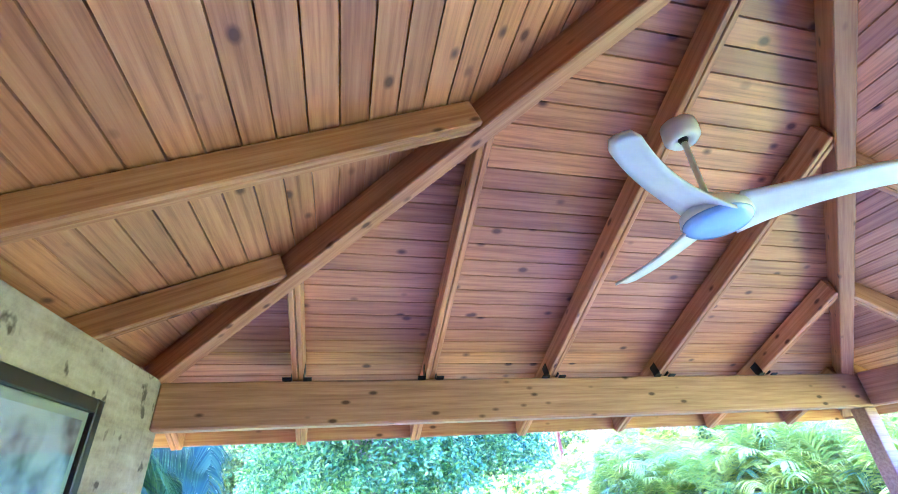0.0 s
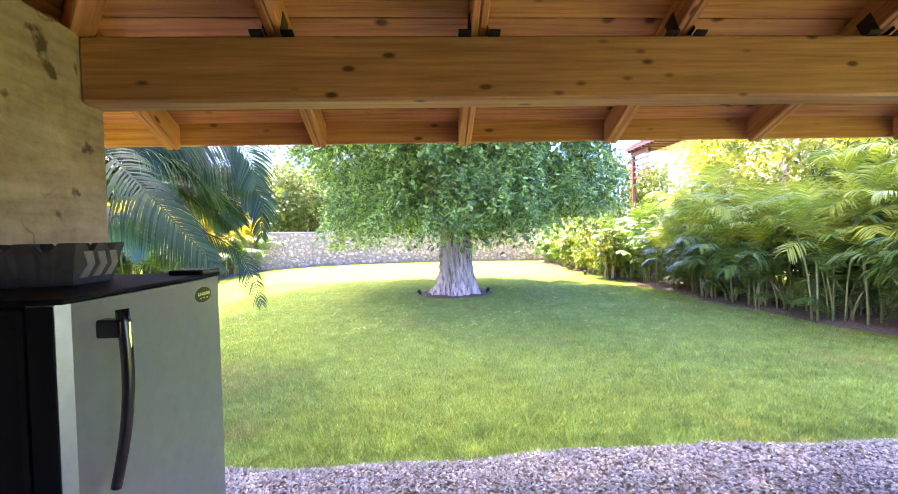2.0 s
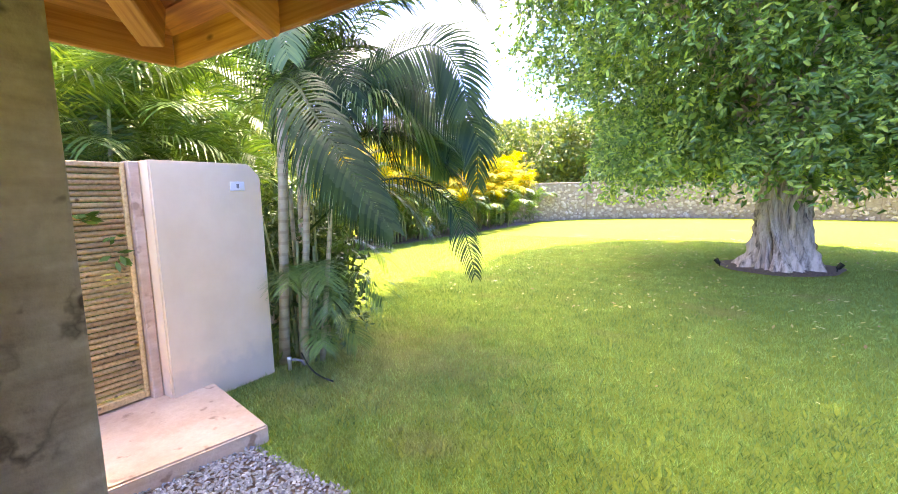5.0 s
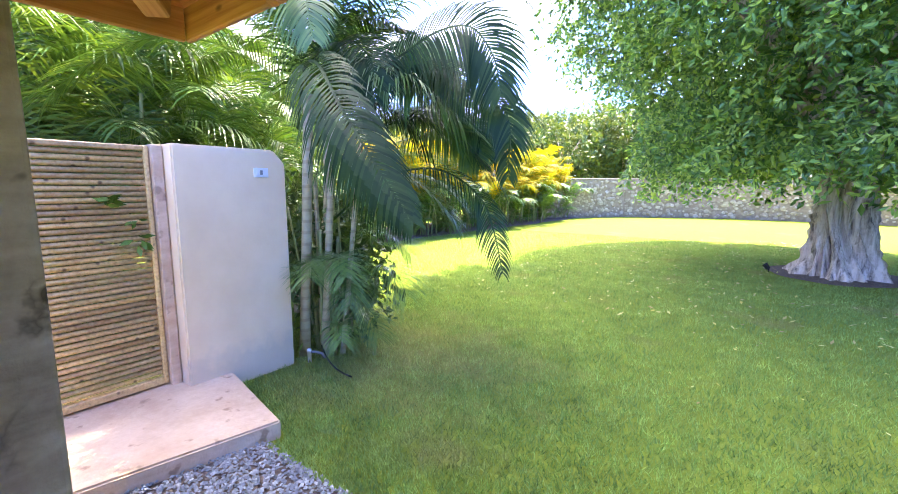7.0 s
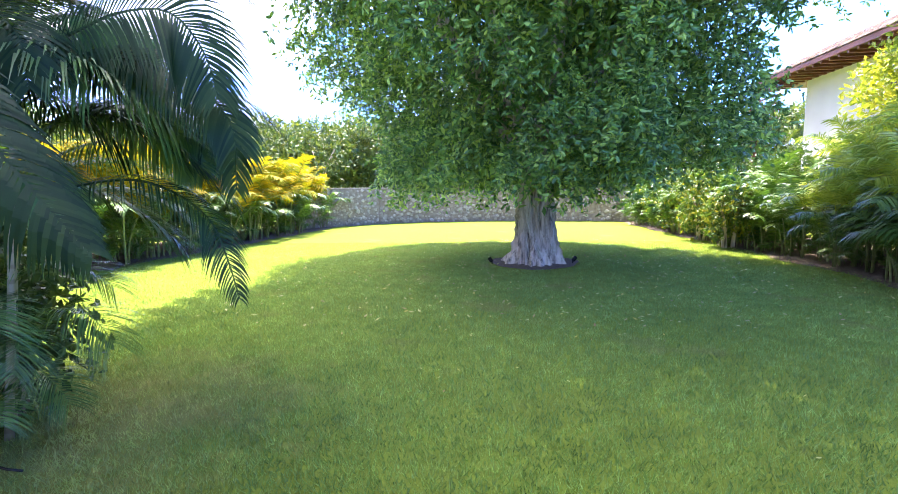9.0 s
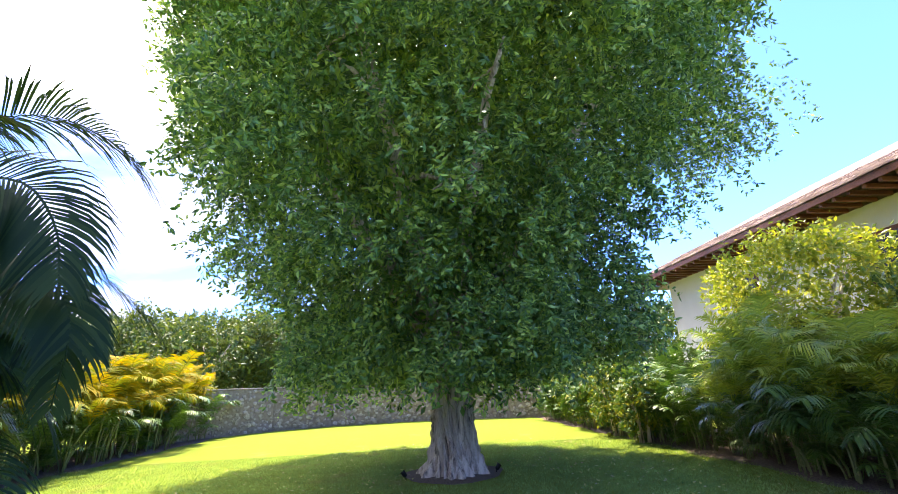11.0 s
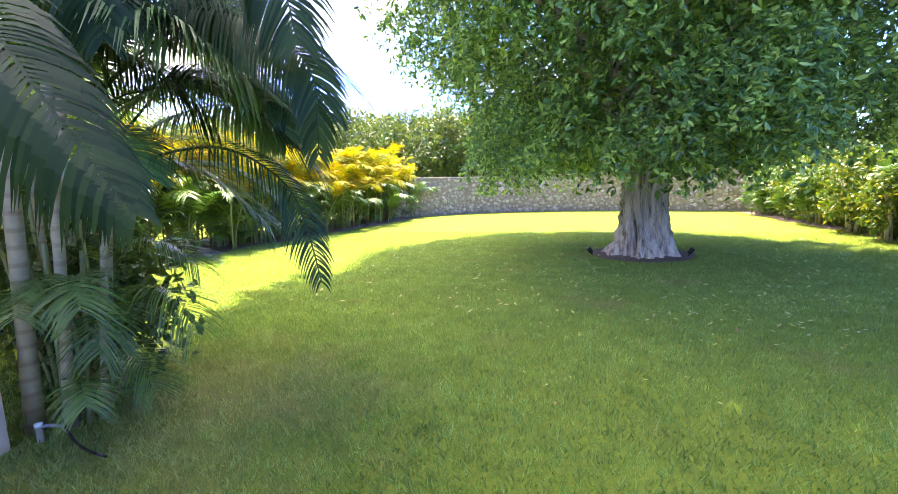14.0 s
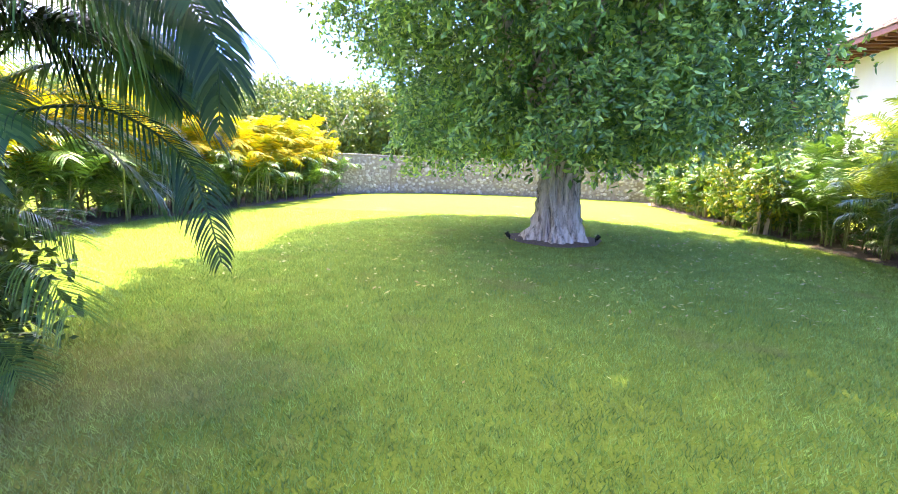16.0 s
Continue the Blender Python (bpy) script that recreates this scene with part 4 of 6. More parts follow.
# ---------------------------------------------------------------- palms
def frond_mesh(name, p0, p1, p2, leaflets, length, width, droop, material, vee=0.55, seg=2, seed=0, curl=0.0):
    """A feather leaf: curved rachis through a quadratic arc and two rows of tapering leaflets."""
    r = np.random.default_rng(seed)
    p0, p1, p2 = (np.array(p, float) for p in (p0, p1, p2))
    def arc(t):
        return (1 - t) ** 2 * p0 + 2 * t * (1 - t) * p1 + t * t * p2
    def tang(t):
        d = 2 * (1 - t) * (p1 - p0) + 2 * t * (p2 - p1)
        return d / np.linalg.norm(d)
    vs, fs = [], []
    up = np.array([0, 0, 1.0])
    # rachis: three-sided taper
    k = 9
    for i in range(k):
        t = i / (k - 1)
        c, d = arc(t), tang(t)
        s = np.cross(d, up); s /= max(np.linalg.norm(s), 1e-3)
        u = np.cross(s, d)
        w = width * 0.42 * (1 - 0.85 * t) + 0.0015
        vs += [c + s * w, c - s * w, c - u * w * 1.5]
        if i:
            o = 3 * i
            for a, b in ((0, 1), (1, 2), (2, 0)):
                fs.append((o - 3 + a, o - 3 + b, o + b, o + a))
    for i in range(leaflets):
        t = 0.10 + 0.90 * (i + 0.5) / leaflets
        for sgn in (-1, 1):
            tt = min(1.0, t + r.uniform(-0.3, 0.3) / leaflets)
            c, d = arc(tt), tang(tt)
            s = np.cross(d, up); s /= max(np.linalg.norm(s), 1e-3)
            u = np.cross(s, d)
            ln = length * (0.45 + 0.75 * math.sin(math.pi * min(1, 0.12 + 0.80 * t))) * r.uniform(0.85, 1.1)
            fwd = 0.42 + 0.5 * t
            dirn = sgn * s * 1.0 + d * fwd + u * vee * (1 - 0.5 * t)
            dirn /= np.linalg.norm(dirn)
            wv = np.cross(dirn, u if abs(np.dot(dirn, u)) < 0.9 else d); wv /= np.linalg.norm(wv)
            wl = width * r.uniform(0.8, 1.15)
            o = len(vs)
            drp = droop * r.uniform(0.6, 1.4)
            for q in range(seg + 1):
                h = q / seg
                pt = c + dirn * ln * h - up * drp * ln * h * h + d * curl * ln * h * h
                ww = wl * (0.55 + 1.1 * h) * (1 - h) ** 0.6 if q < seg else 0.0008
                if q == 0:
                    ww = wl * 0.45
                vs += [pt + wv * ww, pt - wv * ww]
                if q:
                    b = o + 2 * q
                    fs.append((b - 2, b - 1, b + 1, b))
    me_ob = np_mesh(name, vs, fs, material)
    return me_ob


def great_frond(name, points, leaflets, length, width, twist, near, off, material, seed, start=0.22):
    """A large arching leaf along a smooth path; each of its two combs of leaflets has its own droop."""
    r = np.random.default_rng(seed)
    P = [np.array(p, float) for p in points]
    P = [2 * P[0] - P[1]] + P + [2 * P[-1] - P[-2]]
    n = len(points) - 1
    def arc(t):
        i = min(int(t * n), n - 1)
        u = t * n - i
        a, b, c, d = P[i:i + 4]
        return 0.5 * (2 * b + (c - a) * u + (2 * a - 5 * b + 4 * c - d) * u * u + (3 * b - a - 3 * c + d) * u ** 3)
    def base(t):
        d = arc(min(1, t + 0.01)) - arc(max(0, t - 0.01))
        d /= np.linalg.norm(d)
        s = np.cross(d, (0, 0, 1.0)); s /= max(np.linalg.norm(s), 1e-3)
        u = np.cross(s, d)
        c, k = math.cos(twist), math.sin(twist)
        return d, s * c + u * k, u * c - s * k
    vs, fs = [], []
    k = 22
    for i in range(k):
        t = i / (k - 1)
        c, (d, s, u) = arc(t), base(t)
        w = 0.011 * (1 - 0.85 * t) + 0.0015
        vs += [c + s * w, c - s * w, c - u * w * 1.5]
        if i:
            o = 3 * i
            for a, b in ((0, 1), (1, 2), (2, 0)):
                fs.append((o - 3 + a, o - 3 + b, o + b, o + a))
    up = np.array([0, 0, 1.0])
    for i in range(leaflets):
        q0 = (i + 0.5) / leaflets
        t = start + (1 - start) * q0
        for sgn, drp in ((1, near), (-1, off)):
            tt = min(1.0, t + r.uniform(-0.22, 0.22) / leaflets)
            c, (d, s, u) = arc(tt), base(tt)
            ln = length * (0.50 + 0.62 * math.sin(math.pi * (0.15 + 0.78 * q0)) ** 0.8) * (1 - 0.62 * q0 ** 2.5) * r.uniform(0.92, 1.06)
            dirn = sgn * s + d * (0.55 + 0.5 * q0) + u * 0.22
            dirn /= np.linalg.norm(dirn)
            wv = np.cross(dirn, u); wv /= max(np.linalg.norm(wv), 1e-3)
            wl = width * r.uniform(0.85, 1.1)
            o = len(vs)
            dr = drp * r.uniform(0.85, 1.15)
            for q in range(5):
                h = q / 4
                pt = c + dirn * ln * h * (1 - 0.25 * dr * h * h) - up * dr * ln * h ** 2.2
                ww = wl * (0.5, 1.0, 0.95, 0.62, 0.05)[q]
                vs += [pt + wv * ww, pt - wv * ww]
                if q:
                    b = o + 2 * q
                    fs.append((b - 2, b - 1, b + 1, b))
    return np_mesh(name, vs, fs, material)


def palm_variant(seed, stems, fronds, stem_h, frond_len, material, stem_mat, leaf=0.42, leaflets=26, lw=0.016, spread=0.35, base_fronds=3, low_material=None, droop=0.25):
    """A clump of cane palms with several thin stems, each with its own crown, and young leaves between them."""
    r = np.random.default_rng(seed)
    root = empty("areca_palm")
    def shape(k, mt):
        rise, reach, tip = ((0.80, 0.34, 0.86), (0.78, 0.56, 0.66), (0.66, 0.72, 0.40), (0.74, 0.64, 0.52))[k]
        L = frond_len
        ob = frond_mesh("frond", (0, 0, 0), (L * 0.20, 0.03 * (k - 1.5), L * rise), (L * reach, 0.12 * (k - 1.5), L * tip), leaflets, leaf, lw, droop + 0.07 * k, mt, seed=seed * 10 + k, vee=0.40, seg=3)
        me = ob.data
        bpy.data.objects.remove(ob)
        return me
    shapes = [shape(k, material) for k in range(4)]
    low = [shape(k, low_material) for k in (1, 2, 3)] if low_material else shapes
    for i in range(stems):
        a, rad = r.uniform(0, 6.283), spread * math.sqrt(r.uniform(0, 1))
        bx, by = rad * math.cos(a), rad * math.sin(a)
        h = stem_h * (0.28 + 0.84 * ((i + r.uniform(0, 1)) / stems))
        lx, ly = bx * 0.5 + r.normal(0, 0.08), by * 0.5 + r.normal(0, 0.08)
        pts = [(bx + lx * t * t, by + ly * t * t, h * t - 0.03 * (t == 0)) for t in (0, 0.25, 0.5, 0.75, 1)]
        w = 0.0155 * r.uniform(0.75, 1.3)
        part("stem", tube(pts, [w * 1.2, w, w, w * 1.1, w * 0.8], 7), stem_mat, root, smooth=True)
        nf = max(3, round(fronds / stems))
        a0 = r.uniform(0, 6.283)
        for j in range(nf):
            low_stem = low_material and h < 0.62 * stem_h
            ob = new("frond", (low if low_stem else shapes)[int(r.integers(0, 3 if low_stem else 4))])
            ob.parent = root
            ob.matrix_basis = pose(*pts[-1], r.normal(0, 7), r.normal(-2, 9), math.degrees(a0 + 6.283 * j / nf + r.normal(0, 0.3))) @ Matrix.Scale(r.uniform(0.7, 1.12), 4)
    for j in range(base_fronds):
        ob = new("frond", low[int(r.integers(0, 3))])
        ob.parent = root
        ob.matrix_basis = pose(r.normal(0, 0.16), r.normal(0, 0.16), 0.05 + 0.3 * (j % 2), r.normal(0, 8), r.normal(0, 8), r.uniform(0, 360)) @ Matrix.Scale(r.uniform(0.4, 0.7), 4)
    return root


def plant_row(variants, spots, label, group, seed):
    r = np.random.default_rng(seed)
    used = set()
    for i, (x, y, s) in enumerate(spots):
        k = i % len(variants)
        m = pose(x, y, 0, 0, 0, r.uniform(0, 360)) @ Matrix.Scale(s, 4)
        if k not in used:
            used.add(k)
            ob = variants[k]
            ob.matrix_basis = m
        else:
            src = variants[k]
            ob = copy_thing(src, m @ Matrix.Diagonal((1 / src.scale[0], 1 / src.scale[1], 1 / src.scale[2], 1)))
        tagged(ob, label, "palm", group)


r0 = np.random.default_rng(21)


def soil_bed(name, inner, outer, y0, y1, label):
    """A planted strip of bare soil with a ragged edge to the lawn."""
    rb = np.random.default_rng(len(name))
    bm = bmesh.new()
    prev = None
    for k in range(90):
        y = y0 + (y1 - y0) * k / 89
        ed = inner(y) + 0.08 * math.sin(y * 2.3) + rb.normal(0, 0.035)
        a, c, m = bm.verts.new((ed, y, -0.010)), bm.verts.new((outer, y, 0.02)), bm.verts.new((ed + 0.25 * (1 if outer > ed else -1), y, 0.025))
        if prev:
            bm.faces.new((prev[0], a, m, prev[1])); bm.faces.new((prev[1], m, c, prev[2]))
        prev = (a, m, c)
    bmesh.ops.recalc_face_normals(bm, faces=bm.faces)
    tagged(part(name, bm, M_SOIL), label, "bed", kind="structure")


soil_bed("hedge_bed_right", lambda y: 6.25 - 0.7 * min(1, max(0, (y - 5.5) / 4)), 9.0, 3.0, 26.0, "bare brown soil under the palm hedge")
soil_bed("hedge_bed_left", lambda y: -9.35 + 0.05 * (y - 10), -12.5, 8.0, 25.0, "bare brown soil under the golden palms")
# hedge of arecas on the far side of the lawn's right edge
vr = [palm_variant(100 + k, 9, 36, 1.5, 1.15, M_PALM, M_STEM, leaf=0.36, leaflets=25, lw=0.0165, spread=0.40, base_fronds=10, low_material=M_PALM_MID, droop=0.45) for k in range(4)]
spots = []
y = 4.9
while y < 25.5:
    front = 6.35 if y < 7 else 6.35 - 0.35 * min(1, (y - 7) / 3)
    spots.append((front + r0.normal(0, 0.12), y, r0.uniform(0.85, 1.1) * (1 if y < 13 else 0.82)))
    y += 0.72 * r0.uniform(0.85, 1.15)
y = 5.2
while y < 25:
    spots.append((7.25 + r0.normal(0, 0.15), y, r0.uniform(1.05, 1.25) * (1 if y < 13 else 0.85)))
    y += 1.0 * r0.uniform(0.85, 1.15)
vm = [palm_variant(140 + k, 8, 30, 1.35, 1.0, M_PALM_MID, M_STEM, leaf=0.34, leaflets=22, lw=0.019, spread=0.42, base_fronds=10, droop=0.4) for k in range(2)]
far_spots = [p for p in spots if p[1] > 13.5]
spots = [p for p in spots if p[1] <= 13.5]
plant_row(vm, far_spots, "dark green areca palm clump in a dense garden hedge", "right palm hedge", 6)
plant_row(vr, spots, "green areca palm clump in a dense garden hedge", "right palm hedge", 3)

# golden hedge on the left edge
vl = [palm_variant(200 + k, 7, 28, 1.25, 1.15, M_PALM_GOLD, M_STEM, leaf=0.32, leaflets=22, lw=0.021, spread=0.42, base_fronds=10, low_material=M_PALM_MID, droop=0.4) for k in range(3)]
spots = []
y = 10.2
while y < 23.6:
    spots.append((-10.0 + 0.05 * (y - 10) + r0.normal(0, 0.12), y, r0.uniform(1.2, 1.45)))
    y += 0.70 * r0.uniform(0.85, 1.15)
y = 9.0
while y < 25:
    spots.append((-11.1 + r0.normal(0, 0.2), y, r0.uniform(1.3, 1.55)))
    y += 1.0 * r0.uniform(0.85, 1.15)
plant_row(vl, spots, "sunlit golden-green areca palm clump in a hedge", "left palm hedge", 4)

# taller palms behind the gate
vg = [palm_variant(300 + k, 5, 25, 2.0, 1.7, M_PALM_MID, M_STEM, leaf=0.46, leaflets=40, lw=0.0135, spread=0.35, base_fronds=2, droop=0.45) for k in range(2)]
spots = [(-6.1, 4.0, 0.9), (-6.2, 5.1, 1.0), (-6.0, 2.7, 0.95), (-5.9, 3.3, 1.05), (-6.0, 4.5, 1.1), (-5.8, 5.9, 1.0), (-6.6, 2.2, 1.15), (-6.9, 5.8, 1.2), (-7.2, 4.0, 1.2), (-7.6, 7.2, 1.1), (-8.4, 8.6, 1.05), (-7.9, 5.4, 1.2), (-6.4, 1.0, 1.2), (-7.3, 3.0, 1.35), (-8.2, 4.4, 1.45), (-7.0, 6.9, 1.3), (-8.7, 6.4, 1.4)]
plant_row(vg, spots, "tall green areca palm behind the garden wall", "palms behind the gate", 5)

# the big clump by the pillar, with pale ringed trunks
clump = empty("palm_clump")
CX, CY = -4.15, 5.5
STEMS = [(-4.03, 5.27, -3.74, 5.22, 2.25, 0.060), (-3.86, 5.36, -3.60, 5.34, 2.0, 0.042), (-3.78, 5.50, -3.52, 5.56, 1.9, 0.030),
         (-4.15, 5.6, -4.4, 5.9, 2.3, 0.042), (-4.0, 5.45, -3.95, 5.40, 1.6, 0.028), (-3.9, 5.62, -3.75, 5.7, 1.5, 0.026)]
rs_ = np.random.default_rng(501)
for k in range(9):
    bx, by = -3.95 + rs_.normal(0, 0.13), 5.48 + rs_.normal(0, 0.12)
    by = max(by, 5.36)
    STEMS.append((bx, by, bx + rs_.normal(0, 0.14), max(5.34, by + rs_.normal(0, 0.14)), rs_.uniform(0.7, 1.5), rs_.uniform(0.014, 0.022)))
for i, (bx, by, tx, ty, h, w) in enumerate(STEMS):
    pts = [(bx + (tx - bx) * t, by + (ty - by) * t, h * t - 0.03 * (t == 0)) for t in np.linspace(0, 1, 8)]
    w *= 0.7
    part("stem", tube(pts, [w * (1.25 - 0.25 * min(1, 3 * i / 7)) for i in range(8)], 12), M_STEM_PALE if i < 6 else M_STEM, clump, "pale ringed palm stem" if i < 6 else "", smooth=True)
BIG = [  # base, control, tip, leaflet length, droop
    ((-4.2, 5.5, 2.25), (-4.6, 4.7, 3.2), (-4.9, 3.9, 2.2), 0.5, 0.4, M_PALM_MID),
    ((-4.2, 5.5, 2.25), (-5.1, 5.2, 3.3), (-5.8, 5.0, 2.4), 0.5, 0.4, M_PALM_MID),
    ((-4.5, 6.0, 2.3), (-4.6, 6.8, 3.5), (-4.4, 7.5, 2.6), 0.5, 0.4, M_PALM_MID),
    ((-4.5, 6.0, 2.3), (-3.8, 6.2, 3.6), (-3.3, 6.2, 3.4), 0.5, 0.35, M_PALM_MID),
    ((-4.15, 5.5, 2.2), (-4.35, 5.0, 3.4), (-4.5, 4.5, 3.0), 0.5, 0.42, M_PALM_MID),
    ((-3.7, 5.6, 0.55), (-3.35, 5.65, 1.1), (-3.05, 5.6, 0.62), 0.30, 0.5, M_PALM_MID),
    ((-3.75, 5.6, 0.5), (-3.4, 5.4, 0.95), (-3.35, 5.25, 0.55), 0.25, 0.45, M_PALM_MID),
    ((-3.85, 5.55, 0.3), (-3.5, 5.5, 0.65), (-3.3, 5.5, 0.25), 0.25, 0.4, M_PALM_MID),
    ((-3.95, 5.5, 0.6), (-3.8, 5.2, 1.0), (-3.6, 5.05, 0.8), 0.25, 0.4, M_PALM_MID),
    ((-4.05, 5.7, 1.2), (-3.6, 6.2, 1.9), (-3.2, 6.5, 1.4), 0.4, 0.45, M_PALM_MID),
    ((-3.9, 5.6, 0.9), (-3.5, 5.75, 1.3), (-3.2, 5.8, 0.95), 0.3, 0.45, M_PALM_MID),
    ((-3.95, 5.45, 2.2), (-3.5, 5.5, 3.6), (-2.9, 5.7, 3.1), 0.5, 0.5, M_PALM_SHADED),
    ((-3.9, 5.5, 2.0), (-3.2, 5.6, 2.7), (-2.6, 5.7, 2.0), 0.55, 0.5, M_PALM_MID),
    ((-3.8, 5.5, 1.8), (-3.2, 5.9, 2.4), (-2.6, 6.2, 1.6), 0.5, 0.5, M_PALM_SHADED),
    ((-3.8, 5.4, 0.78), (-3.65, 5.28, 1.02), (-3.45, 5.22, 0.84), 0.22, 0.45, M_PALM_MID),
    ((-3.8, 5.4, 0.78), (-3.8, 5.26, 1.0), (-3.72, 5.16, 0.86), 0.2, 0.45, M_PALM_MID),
    ((-4.2, 5.6, 2.2), (-4.3, 5.3, 3.5), (-3.7, 5.2, 3.3), 0.55, 0.5, M_PALM_SHADED),
    ((-4.3, 5.8, 2.2), (-3.9, 5.9, 3.3), (-3.2, 6.0, 2.7), 0.55, 0.5, M_PALM_SHADED),
    ((-4.2, 5.6, 1.9), (-3.7, 5.7, 2.6), (-3.1, 5.9, 1.9), 0.5, 0.55, M_PALM_SHADED),
    ((-4.3, 6.0, 1.9), (-3.9, 6.6, 2.7), (-3.3, 7.0, 1.9), 0.5, 0.5, M_PALM_SHADED),
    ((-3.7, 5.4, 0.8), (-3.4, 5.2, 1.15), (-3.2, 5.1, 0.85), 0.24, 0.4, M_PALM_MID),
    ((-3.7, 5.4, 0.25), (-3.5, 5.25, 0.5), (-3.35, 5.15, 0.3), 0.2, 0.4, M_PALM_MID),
    ((-4.5, 6.0, 2.3), (-3.6, 6.8, 3.3), (-2.7, 7.2, 2.2), 0.55, 0.45, M_PALM_SHADED),
    ((-4.4, 6.1, 2.3), (-4.0, 5.8, 3.9), (-3.2, 5.4, 3.4), 0.55, 0.45, M_PALM_SHADED),
    ((-4.4, 6.1, 2.3), (-3.4, 6.4, 4.2), (-2.6, 6.6, 3.2), 0.55, 0.5, M_PALM_SHADED),
    ((-4.2, 5.6, 2.1), (-4.0, 5.2, 3.4), (-3.4, 4.9, 3.0), 0.55, 0.45, M_PALM_SHADED),
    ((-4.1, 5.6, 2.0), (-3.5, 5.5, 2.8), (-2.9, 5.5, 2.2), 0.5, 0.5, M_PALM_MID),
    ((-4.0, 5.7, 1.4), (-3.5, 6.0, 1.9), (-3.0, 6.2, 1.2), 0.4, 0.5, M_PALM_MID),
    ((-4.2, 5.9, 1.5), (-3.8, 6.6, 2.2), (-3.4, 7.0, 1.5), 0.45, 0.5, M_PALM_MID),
]
for i, (a, c, d, ln, dr, mt) in enumerate(BIG):
    ob = frond_mesh("frond", a, c, d, 105 if ln > 0.55 else 70 if ln > 0.32 else 46, ln, 0.015 if ln > 0.55 else 0.011 if ln > 0.45 else 0.009 if ln > 0.3 else 0.005, dr, mt, seed=700 + i, seg=3)
    ob.parent = clump
GREAT = [  # path of the rib, leaflets a side, length, half width, twist, droop of either comb
    ([(-3.95, 5.25, 2.0), (-3.5, 5.02, 2.36), (-3.0, 4.76, 2.26), (-2.65, 4.62, 1.98), (-2.45, 4.59, 1.77), (-2.25, 4.59, 1.53), (-2.09, 4.6, 1.34)], 60, 0.31, 0.0105, -0.6, 0.75, 0.45),
    ([(-3.95, 5.5, 2.05), (-3.5, 5.6, 2.34), (-3.05, 5.65, 2.41), (-2.66, 5.65, 2.35), (-2.34, 5.65, 2.18), (-2.16, 5.65, 1.95), (-2.16, 5.65, 1.58)], 62, 0.36, 0.0100, -0.75, 0.4, 0.55),
    ([(-3.95, 5.45, 2.1), (-3.4, 5.5, 2.34), (-2.98, 5.5, 2.48), (-2.67, 5.5, 2.57), (-2.38, 5.5, 2.55), (-2.2, 5.5, 2.34), (-2.13, 5.5, 2.08)], 62, 0.48, 0.0088, -1.15, 0.3, 0.5),
    ([(-3.9, 5.5, 1.2), (-3.35, 5.55, 1.56), (-2.9, 5.6, 1.66), (-2.62, 5.65, 1.6), (-2.4, 5.7, 1.42), (-2.26, 5.65, 1.18), (-2.16, 5.6, 0.92)], 54, 0.26, 0.0055, -0.4, 0.5, 0.6),
]
LESSER = [
    [(-4.1, 5.8, 2.0), (-3.5, 6.0, 2.45), (-3.0, 6.1, 2.45), (-2.6, 6.2, 2.2), (-2.4, 6.2, 1.85)],
    [(-4.1, 5.8, 1.8), (-3.4, 5.9, 2.15), (-3.0, 6.0, 2.15), (-2.75, 6.1, 2.0), (-2.6, 6.1, 1.75)],
    [(-4.1, 5.7, 2.1), (-3.6, 5.75, 2.6), (-3.2, 5.8, 2.7), (-2.9, 5.8, 2.5), (-2.75, 5.8, 2.2)],
    [(-4.0, 5.6, 2.1), (-3.7, 5.4, 2.55), (-3.35, 5.3, 2.6), (-3.05, 5.25, 2.4), (-2.95, 5.2, 2.1)],
    [(-4.1, 5.9, 1.5), (-3.72, 6.00, 1.86), (-3.18, 6.00, 1.97), (-2.82, 6.00, 1.89), (-2.62, 6.00, 1.69)],
    [(-4.1, 5.8, 1.6), (-3.75, 5.9, 2.0), (-3.35, 5.95, 2.12), (-2.95, 5.95, 2.10), (-2.70, 5.95, 1.95)],
    [(-4.2, 6.0, 1.7), (-3.74, 6.20, 2.21), (-3.15, 6.20, 2.23), (-2.75, 6.20, 2.04), (-2.57, 6.20, 1.74)],
    [(-4.25, 5.9, 1.9), (-3.9, 5.9, 2.45), (-3.5, 5.95, 2.68), (-3.1, 5.95, 2.66), (-2.8, 5.95, 2.45)],
    [(-4.2, 5.7, 1.7), (-3.77, 5.80, 2.13), (-3.28, 5.80, 2.31), (-2.89, 5.80, 2.29), (-2.62, 5.80, 2.11)],
    [(-4.2, 5.6, 1.9), (-3.83, 5.70, 2.38), (-3.40, 5.70, 2.51), (-3.00, 5.70, 2.48), (-2.70, 5.70, 2.32)],
    [(-4.2, 5.5, 1.3), (-4.02, 5.50, 1.65), (-3.60, 5.50, 1.76), (-3.29, 5.50, 1.68), (-3.14, 5.50, 1.49)],
    [(-4.1, 5.5, 2.2), (-3.9, 5.2, 2.75), (-3.6, 5.0, 2.9), (-3.3, 4.9, 2.75), (-3.15, 4.85, 2.45)],
]
for i, pts in enumerate(LESSER):
    great_frond("frond", pts, 52, 0.40, 0.0095, -0.5, 0.5, 0.45, M_PALM_MID if i % 3 else M_PALM_SHADED, 830 + i).parent = clump
